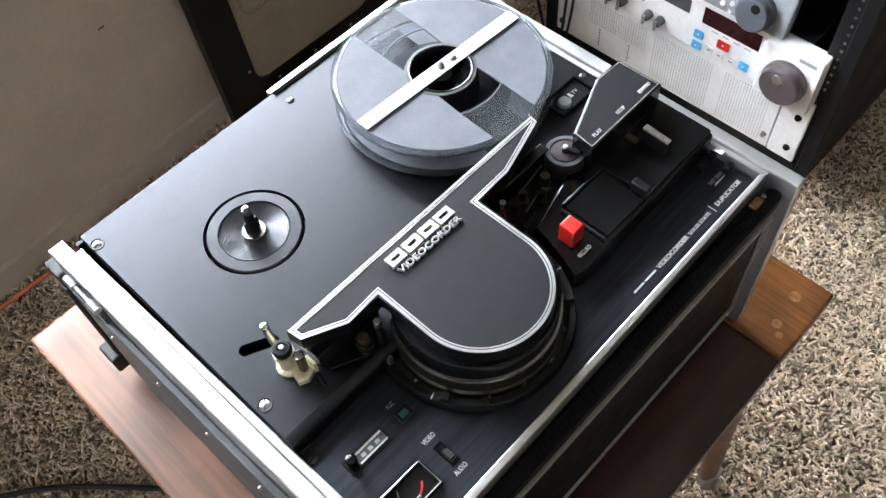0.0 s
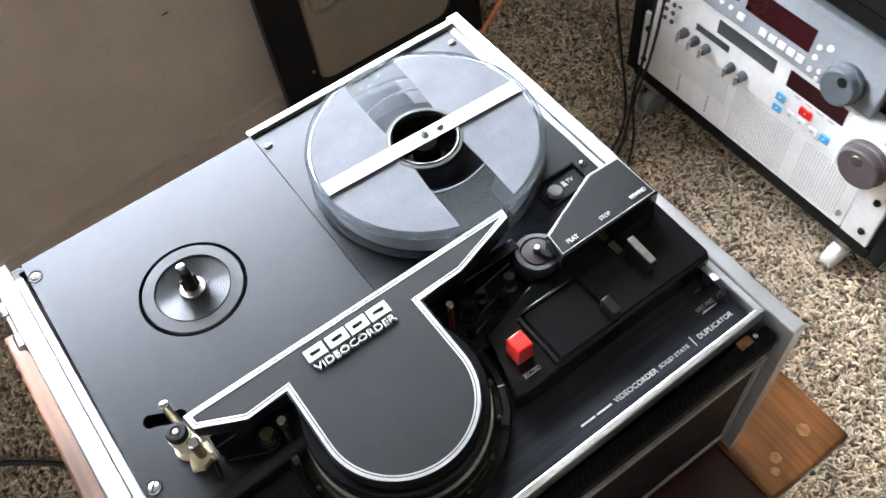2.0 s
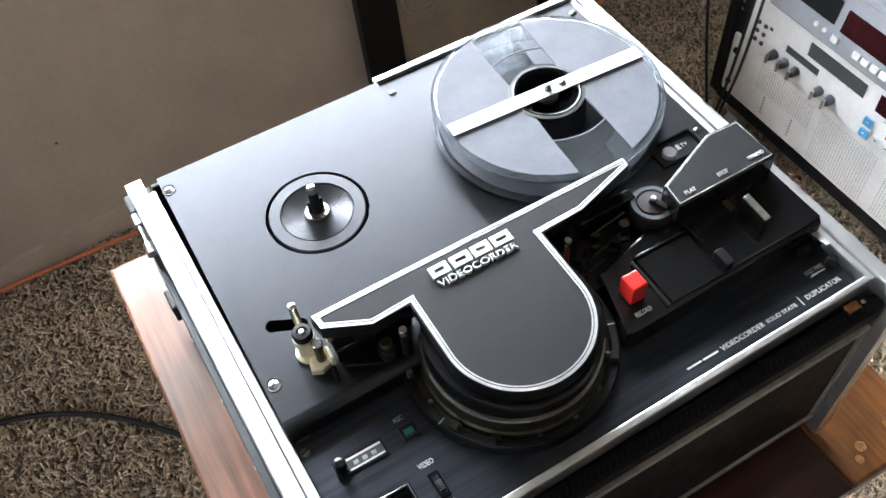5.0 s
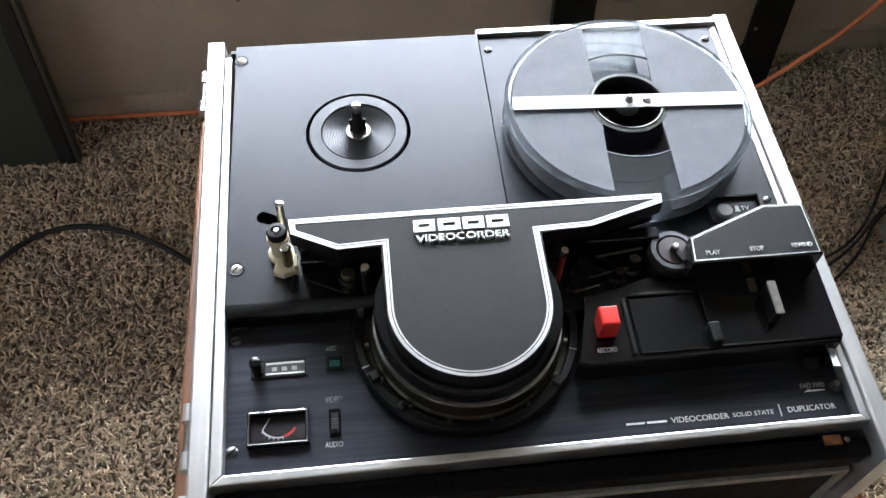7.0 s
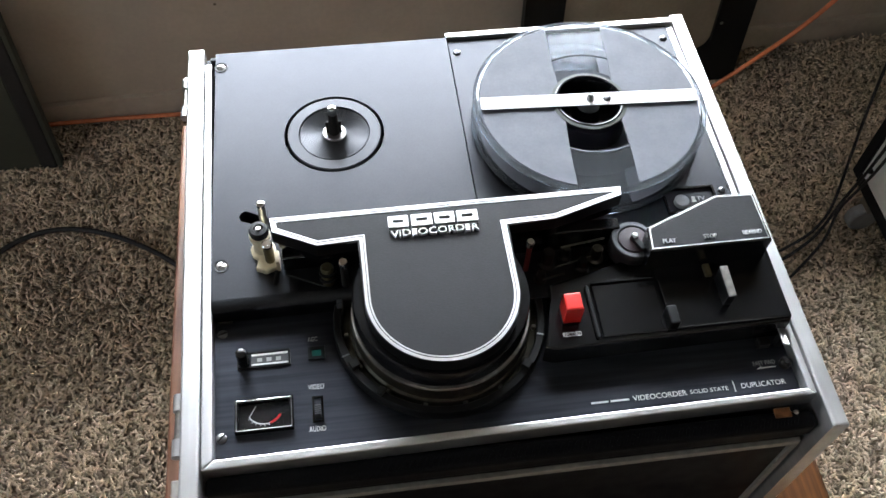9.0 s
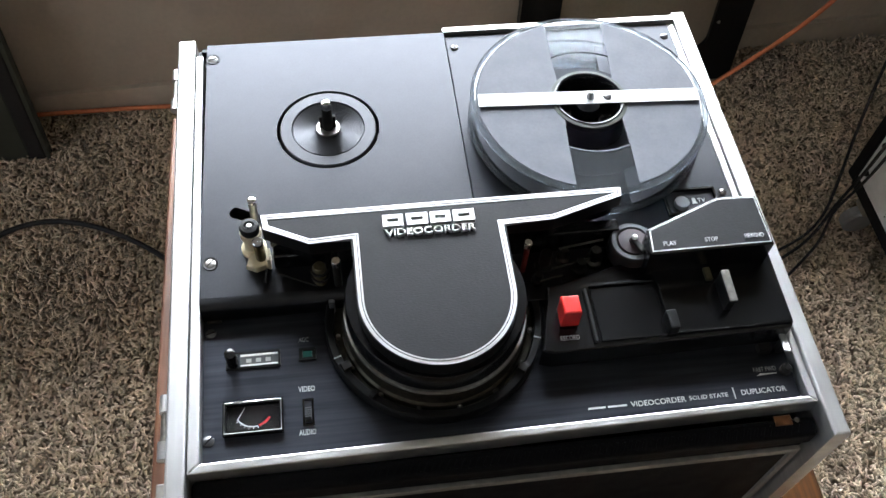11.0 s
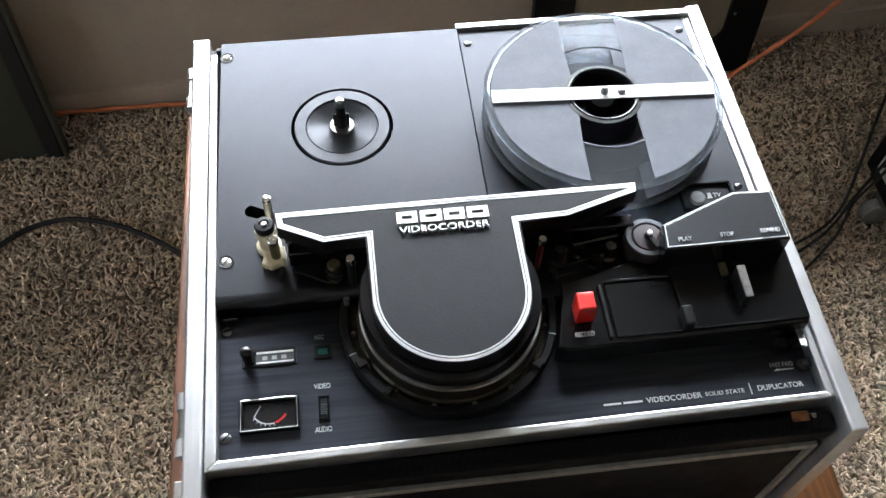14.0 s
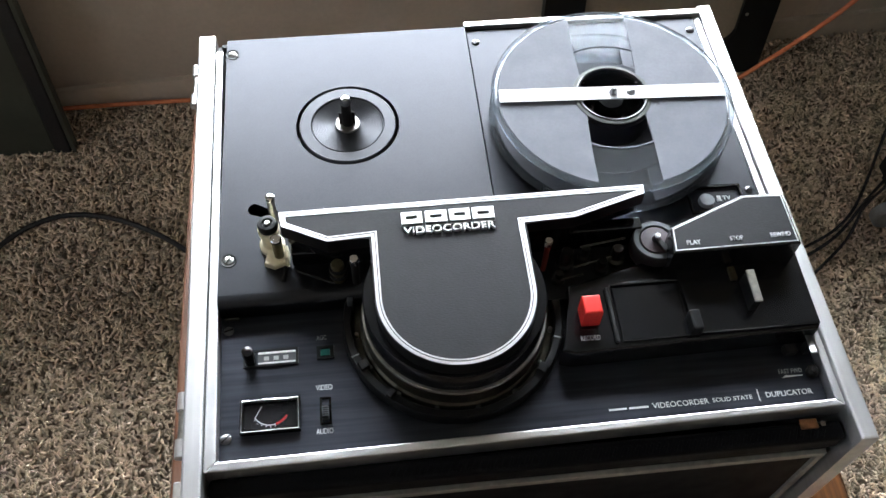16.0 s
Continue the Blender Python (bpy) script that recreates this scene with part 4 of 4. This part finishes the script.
    for x in (0.0005, 0.0135):
        s = smooth(rp("strap_screw", lathe(x, 0, [(0, z1 + 0.0026), (0.0031, z1 + 0.0026), (0.0029, z1 + 0.004), (0.0018, z1 + (0.0075 if x < 0.01 else 0.0045)), (0, z1 + (0.008 if x < 0.01 else 0.0047))], 18), M_DARKSCREW, st))
    rp("printed_bar", box(-0.0655, -0.0445, 0.0012, 0.0042, z1 + 0.0026, z1 + 0.0028, 0), M_BLUEPRINT, st)
    words("lettering", "VIDEO TAPE", -0.0655, -0.0042, 0.027, 0.0034, z1 + 0.0026, M_BLUEPRINT, st, m=T)
    for k in range(7):
        x = 0.044 + k * 0.0052
        rp("printed_bar", box(x, x + 0.0016 + 0.0006 * (k % 3), -0.0034, 0.0036, z1 + 0.0026, z1 + 0.0028, 0), M_PALEPRINT, st)


tape_reel()

# ---- the framed panel that leans on the wall ----
def framed_panel():
    x0, x1, h, d = 0.432, 0.872, 0.5, 0.02
    T = Matrix.Translation((0, 0.992, 0.004)) @ Matrix.Rotation(radians(-5), 4, "X")
    p = thing("framed_board", ((x0 + x1) / 2, 1.0, 0), "tan board in a black frame leaning on the wall", "board")

    def q(name, bm, mat, parent, label=""):
        return part(name, turned(bm, T), mat, parent, label)

    def rr(a0, a1, b0, b1, r):
        c = circle(a1 - r, b1 - r, r, 8, 0, 90) + circle(a0 + r, b1 - r, r, 8, 90, 180) + circle(a0 + r, b0 + r, r, 8, 180, 270) + circle(a1 - r, b0 + r, r, 8, 270, 360)
        return c

    Rx = Matrix.Rotation(radians(90), 4, "X")
    fr = q("frame", turned(holed(rr(x0, x1, 0, h, 0.008), [rr(x0 + 0.074, x1 - 0.068, 0.076, h - 0.05, 0.03)], 0, 0.022), Rx), M_BLACK, p, "black frame with small screws")
    q("tan_face", turned(prism(rr(x0 + 0.073, x1 - 0.067, 0.075, h - 0.049, 0.03), 0.002, 0.014, 0.003), Rx), M_TAN, p, "tan vinyl face")
    ex, ez, er = 0.56, 0.249, 0.043
    em = q("emblem", turned(lathe(0, 0, [(er - 0.008, 0.0), (er, 0.0), (er, 0.004), (er - 0.0035, 0.0065), (er - 0.008, 0.004)], 48, closed=True), Matrix.Translation((ex, 0, ez)) @ Rx @ Matrix.Translation((0, 0, 0.0135))), M_TAN, p, "round raised tan emblem")
    q("emblem_ring", turned(lathe(0, 0, [(er * 0.66, 0), (er * 0.74, 0), (er * 0.74, 0.003), (er * 0.66, 0.003)], 40, closed=True), Matrix.Translation((ex + 0.004, 0, ez - 0.002)) @ Rx @ Matrix.Translation((0, 0, 0.0135)) @ Matrix.Rotation(radians(30), 4, "Z") @ Matrix.Diagonal((1.15, 0.8, 1, 1))), M_TAN, em)
    q("emblem_bar", turned(box(-0.032, 0.032, -0.008, 0.008, 0, 0.004, 0.002), Matrix.Translation((ex, 0, ez)) @ Rx @ Matrix.Translation((0, 0, 0.0135))), M_TAN, em)
    for x, z in ((0.495, 0.115), (0.552, 0.062), (0.74, 0.062), (0.493, 0.29), (0.815, 0.14), (0.815, 0.3), (0.645, 0.062)):
        q("screw", turned(lathe(0, 0, [(0, 0), (0.0035, 0), (0.003, 0.0015), (0, 0.002)], 12), Matrix.Translation((x, 0, z)) @ Rx @ Matrix.Translation((0, 0, 0.022))), M_STEEL, p)


framed_panel()


# ---- the dark edged board that leans in the corner ----
def leaning_board():
    T = Matrix.Translation((0.009, 0.885, 0.0)) @ Matrix.Rotation(radians(-6.6), 4, "X")
    p = thing("leaning_board", (-0.7, 0.9, 0), "grey green board with a dark edge leaning on the wall", "board")
    h = 0.74
    part("face", turned(box(-1.05, -0.474, 0, 0.018, 0, h, 0.002), T), M_GREYGREEN, p, "dull grey green face")
    part("edge", turned(box(-0.4735, -0.446, -0.004, 0.02, 0.002, h, 0.003), T), M_RUBBER, p, "dark edge strip")
    part("lip", turned(box(-0.4458, -0.438, -0.002, 0.018, 0, h, 0.001), T), M_GREYGREEN, p)


leaning_board()


# ---- the equipment rack ----
RX, RY0, RY1 = 0.972, 0.125, 0.634


def on_rack(y, z, x=RX):
    return Matrix.Translation((x, y, z)) @ Matrix(((0, 0, -1, 0), (-1, 0, 0, 0), (0, 1, 0, 0), (0, 0, 0, 1)))


def face_box(y0, y1, z0, z1, x_front, x_back, w=0.001):
    return box(x_front, x_back, min(y0, y1), max(y0, y1), z0, z1, w)


def rack():
    r = thing("equipment_rack", (1.2, 0.37, 0), "black steel equipment rack on casters", "rack")
    zt = 0.56
    for y0, y1 in ((RY0 - 0.03, RY0 - 0.008), (RY1 + 0.008, RY1 + 0.03)):
        part("side_panel", box(RX + 0.004, 1.5, y0, y1, 0.075, zt, 0.002), M_RACK, r)
    part("base", box(RX + 0.002, 1.5, RY0 - 0.0075, RY1 + 0.0075, 0.072, 0.098, 0.002), M_RACK, r)
    part("back_panel", box(1.48, 1.5, RY0 - 0.0075, RY1 + 0.0075, 0.0985, zt, 0.002), M_RACK, r)
    for yc in (RY0 - 0.002, RY1 + 0.002):
        s = 1 if yc < 0.3 else -1
        ra = part("rail", box(RX + 0.006, RX + 0.009, min(yc - s * 0.008, yc + s * 0.018), max(yc - s * 0.008, yc + s * 0.018), 0.0985, zt, 0.0005), M_RACK, r, "rack rail with square holes")
        for i in range(18):
            z = 0.27 + i * 0.0158
            part("rail_hole", box(RX + 0.0045, RX + 0.0058, yc - 0.002, yc + 0.002, z, z + 0.004, 0), M_STEEL, ra)
    for x in (RX + 0.025, 1.44):
        for y in (RY0 + 0.04, RY1 - 0.04):
            c = part("caster", box(x - 0.02, x + 0.02, y - 0.017, y + 0.017, 0.056, 0.0715, 0.002), M_STEEL, r, "swivel caster")
            part("caster_wheel", turned(lathe(0, 0, [(0, -0.011), (0.024, -0.011), (0.027, -0.008), (0.027, 0.008), (0.024, 0.011), (0, 0.011)], 28), Matrix.Translation((x - 0.012, y, 0.028)) @ Matrix.Rotation(radians(90), 4, "X")), M_BUTTON if y > 0.4 else M_DECKWHITE, c, "pale plastic wheel")


rack()


def key(name, parent, y, z, w, h, mat, d=0.004, x=None):
    x = RX if x is None else x
    return part(name, face_box(y - w / 2, y + w / 2, z - h / 2, z + h / 2, x - d, x - 0.0002, 0.0008), mat, parent)


def dial(name, parent, y, z, r, depth, mat, x=None, label=""):
    x = RX if x is None else x
    ob = part(name, turned(lathe(0, 0, [(0, 0), (r, 0), (r, depth * 0.35), (r * 0.94, depth * 0.45), (r * 0.9, depth * 0.9), (r * 0.84, depth), (0, depth)], 40), on_rack(y, z, x)), mat, parent, label)
    smooth(ob, 35)
    return ob


def lower_deck():
    d = thing("tape_deck", (1.2, 0.37, 0.1), "pale grey rack tape deck with perforated front panels", "tape deck")
    fx = RX
    part("body", box(fx + 0.012, 1.4, 0.165, 0.575, 0.1, 0.335, 0.002), M_RACK, d)
    part("front", box(fx, fx + 0.012, 0.176, 0.634, 0.1, 0.225, 0.002), M_DECKWHITE, d, "pale grey perforated front")
    part("ear", box(fx - 0.001, fx + 0.011, 0.125, 0.1745, 0.1, 0.235, 0.002), M_DECKWHITE, d)
    for z in (0.128, 0.2):
        smooth(part("ear_screw", turned(lathe(0, 0, [(0, 0), (0.006, 0), (0.005, 0.004), (0, 0.0045)], 16), on_rack(0.142, z, fx - 0.0012)), M_MATT, d))
    for z in (0.125, 0.195):
        smooth(part("ear_screw", turned(lathe(0, 0, [(0, 0), (0.006, 0), (0.005, 0.004), (0, 0.0045)], 16), on_rack(0.62, z, fx - 0.0002)), M_MATT, d))
    smooth(part("ear_screw", turned(lathe(0, 0, [(0, 0), (0.005, 0), (0.004, 0.006), (0, 0.0065)], 16), on_rack(0.186, 0.128, fx - 0.0002)), M_STEEL, d))
    for (ya, yb, za, zb) in ((0.437, 0.567, 0.158, 0.213), (0.303, 0.426, 0.108, 0.213), (0.193, 0.285, 0.108, 0.213)):
        bm = bmesh.new()
        s = 0.0052
        for i in range(int((yb - ya) / s)):
            for j in range(int((zb - za) / s)):
                y, z, r = ya + (i + 0.5) * s, za + (j + 0.5) * s, 0.0013
                v = [bm.verts.new((fx - 0.0003, y + r * math.cos(k * math.pi / 3), z + r * math.sin(k * math.pi / 3))) for k in range(6)]
                bm.faces.new(v)
        tagged(part("perforation", bm, M_GREY_PRINT, d), kind="stuff")
    for y0 in (0.535, 0.47):
        for k in range(6):
            part("vent_hole", box(fx - 0.0008, fx - 0.0002, y0 - 0.0014, y0 + 0.0014, 0.115 + k * 0.007, 0.1175 + k * 0.007, 0), M_DARKGREY, d)
    # control strip
    cs = part("control_strip", face_box(0.226, 0.61, 0.2275, 0.335, fx - 0.006, fx + 0.012, 0.003), M_DECKWHITE, d, "pale grey control strip")
    cx = fx - 0.006
    part("slot", face_box(0.365, 0.48, 0.292, 0.318, cx - 0.001, cx - 0.0002), M_DARKGREY, cs, "dark slot")
    part("slot", face_box(0.45, 0.52, 0.27, 0.283, cx - 0.0014, cx - 0.0002), M_DARKGREY, cs, "dark slot")
    part("display", face_box(0.236, 0.34, 0.288, 0.32, cx - 0.0012, cx - 0.0002), M_DISPLAY, cs, "dark display")
    for y in (0.538, 0.514, 0.49, 0.437, 0.413):
        k = part("knob", turned(lathe(0, 0, [(0, 0), (0.0085, 0), (0.007, 0.012), (0.0055, 0.015), (0, 0.0155)], 20), on_rack(y, 0.25, cx - 0.0002)), M_GREYKNOB, cs, "small grey knob")
        smooth(k)
        part("pointer", turned(box(-0.0022, 0.0022, -0.009, 0.009, 0.0157, 0.021, 0.0008), on_rack(y, 0.25, cx)), M_STEEL, k)
    for y in (0.585, 0.57):
        for z in (0.25, 0.268, 0.285):
            part("socket", turned(lathe(0, 0, [(0, 0), (0.004, 0), (0.004, 0.002), (0, 0.002)], 14), on_rack(y, z, cx - 0.0002)), M_DARKGREY, cs)
    part("printed_bar", face_box(0.555, 0.562, 0.285, 0.29, cx - 0.0006, cx - 0.0002, 0), M_DARKGREY, cs)
    for y, z, m in ((0.34, 0.263, M_BLUE), (0.34, 0.24, M_BLUE), (0.252, 0.247, M_BLUE), (0.294, 0.266, M_RED)):
        o = key("key", cs, y, z, 0.0165 if m is not M_RED else 0.022, 0.0145, m, 0.004, cx)
        part("key_mark", face_box(y - 0.0015, y + 0.0015, z, z + 0.003, cx - 0.0044, cx - 0.0041, 0), M_WHITE, o)
    for y, z in ((0.317, 0.244), (0.297, 0.244), (0.275, 0.244)):
        o = key("key", cs, y, z, 0.014, 0.012, M_DECKWHITE, 0.003, cx)
        part("key_mark", face_box(y - 0.003, y + 0.003, z - 0.001, z + 0.0006, cx - 0.0034, cx - 0.0031, 0), M_DARKGREY, o)
    for y in (0.314, 0.294, 0.274, 0.254):
        part("printed_bar", face_box(y - 0.006, y + 0.006, 0.2805, 0.2825, cx - 0.0006, cx - 0.0002, 0), M_GREY_PRINT, cs)
    # jog dial pod
    pod = part("dial_pod", prism([(fx - 0.02, 0.13), (fx - 0.006, 0.13), (fx + 0.012, 0.13), (fx + 0.012, 0.2255), (fx - 0.014, 0.2255), (fx - 0.02, 0.221)], 0.229, 0.335, 0.003), M_DECKWHITE, d, "pale grey dial pod")
    dk = dial("jog_dial", pod, 0.177, 0.276, 0.0365, 0.022, M_BROWNKNOB, fx - 0.0202, "large brown grey jog dial")
    smooth(part("finger_dimple", turned(lathe(0, 0, [(0, 0.0005), (0.006, 0.0015), (0.0085, 0.001), (0.009, 0), (0, 0)], 20), on_rack(0.182, 0.29, fx - 0.0424)), M_STEEL, dk))
    part("printed_bar", face_box(0.139, 0.167, 0.322, 0.328, fx - 0.0206, fx - 0.0201, 0), M_GREY_PRINT, pod)


lower_deck()


def upper_deck():
    d = thing("cassette_recorder", (1.2, 0.37, 0.345), "blue grey rack recorder with a dark display and jog dial", "recorder")
    T = Matrix.Translation((RX - 0.012, -0.007, 0.334)) @ Matrix.Rotation(radians(8), 4, "Y") @ Matrix.Translation((-RX, 0, -0.338))

    def q(name, bm, mat, parent, label=""):
        return part(name, turned(bm, T), mat, parent, label)

    q("body", box(RX + 0.016, 1.38, 0.212, 0.565, 0.345, 0.44, 0.002), M_RACK, d)
    f = q("front", box(RX - 0.002, RX + 0.0158, 0.21, 0.58, 0.3385, 0.435, 0.003), M_DECKGREY, d, "blue grey front")
    x = RX - 0.002
    q("display", face_box(0.33, 0.447, 0.372, 0.41, x - 0.0015, x - 0.0002), M_DISPLAY, f, "dark red display window")
    q("cassette_slot", face_box(0.46, 0.57, 0.375, 0.415, x - 0.0012, x - 0.0002), M_RACK, f)
    for y in (0.448, 0.405, 0.388, 0.371, 0.354, 0.337):
        q("key", face_box(y - 0.0065, y + 0.0065, 0.352, 0.363, x - 0.004, x - 0.0002, 0.001), M_WHITE, f)
    for y, z, r in ((0.318, 0.39, 0.0042), (0.303, 0.398, 0.0052), (0.318, 0.373, 0.0042), (0.318, 0.352, 0.004), (0.303, 0.358, 0.004), (0.303, 0.345, 0.0036), (0.47, 0.36, 0.004), (0.487, 0.36, 0.004)):
        smooth(q("round_key", turned(lathe(0, 0, [(0, 0), (r, 0), (r * 0.9, 0.003), (0, 0.0033)], 16), on_rack(y, z, x - 0.0002)), M_WHITE, f))
    k = q("jog_dial", turned(lathe(0, 0, [(0, 0), (0.03, 0), (0.03, 0.009), (0.0275, 0.011), (0.0265, 0.021), (0.0245, 0.023), (0, 0.023)], 40), on_rack(0.262, 0.368, x - 0.0002)), M_GREYKNOB, f, "slate grey jog dial")
    smooth(k, 35)
    smooth(q("finger_dimple", turned(lathe(0, 0, [(0, 0.0005), (0.005, 0.0012), (0.007, 0.001), (0.0075, 0), (0, 0)], 20), on_rack(0.258, 0.382, x - 0.0235)), M_MATT, k))
    q("lip", box(RX - 0.006, RX + 0.02, 0.205, 0.58, 0.4355, 0.446, 0.002), M_DECKGREY, d)
    b = thing("black_case", (1.15, 0.25, 0.475), "black plastic equipment case on top of the rack recorder", "case")
    part("shell", box(0.945, 1.3, 0.11, 0.43, 0.47, 0.56, 0.008, 3), M_BLACK, b)
    part("lid_seam", box(0.9442, 1.3, 0.1092, 0.4308, 0.5, 0.502, 0), M_GLOSS, b)


upper_deck()

# ---- cables ----
tube("power_cable", [(-0.62, 0.55, 0.012), (-0.575, 0.62, 0.012), (-0.52, 0.7, 0.012), (-0.44, 0.738, 0.013), (-0.36, 0.728, 0.012), (-0.28, 0.69, 0.012), (-0.2, 0.63, 0.012), (-0.12, 0.535, 0.012), (-0.02, 0.42, 0.012), (0.1, 0.36, 0.012)], 0.0045, M_RUBBER, "black power cable in a loop on the carpet", "cable")
tube("extension_cord", [(1.24, 1.0, 0.62), (1.12, 0.93, 0.5), (1.01, 0.89, 0.38), (0.918, 0.85, 0.28), (0.845, 0.85, 0.197), (0.772, 0.852, 0.118), (0.715, 0.856, 0.055), (0.655, 0.87, 0.014), (0.55, 0.9, 0.012), (0.4, 0.95, 0.012), (0.2, 0.972, 0.012)], 0.0042, M_ORANGE, "orange extension cord running down to the carpet", "cable")
tube("extension_cord", [(0.2, 0.975, 0.012), (0.0, 0.975, 0.012), (-0.2, 0.985, 0.012), (-0.45, 0.985, 0.012), (-0.8, 0.97, 0.012)], 0.0042, M_ORANGE, "orange extension cord lying along the baseboard", "cable")
tube("signal_cable", [(0.95, 0.72, 0.47), (0.946, 0.695, 0.3), (0.94, 0.652, 0.15), (0.935, 0.612, 0.05), (0.905, 0.582, 0.014), (0.84, 0.552, 0.012), (0.7, 0.505, 0.012)], 0.0026, M_RUBBER, "black signal cable hanging beside the rack", "cable", "signal cables")
tube("signal_cable", [(0.95, 0.59, 0.45), (0.945, 0.592, 0.3), (0.94, 0.592, 0.16), (0.935, 0.605, 0.06), (0.91, 0.577, 0.014), (0.845, 0.537, 0.012), (0.7, 0.48, 0.012)], 0.0028, M_RUBBER, "black signal cable hanging down the rack", "cable", "signal cables")
tube("signal_cable", [(0.95, 0.575, 0.45), (0.944, 0.574, 0.26), (0.938, 0.582, 0.13), (0.93, 0.6, 0.05), (0.92, 0.565, 0.014), (0.86, 0.52, 0.012), (0.72, 0.42, 0.012)], 0.0026, M_RUBBER, "black signal cable hanging down the rack", "cable", "signal cables")
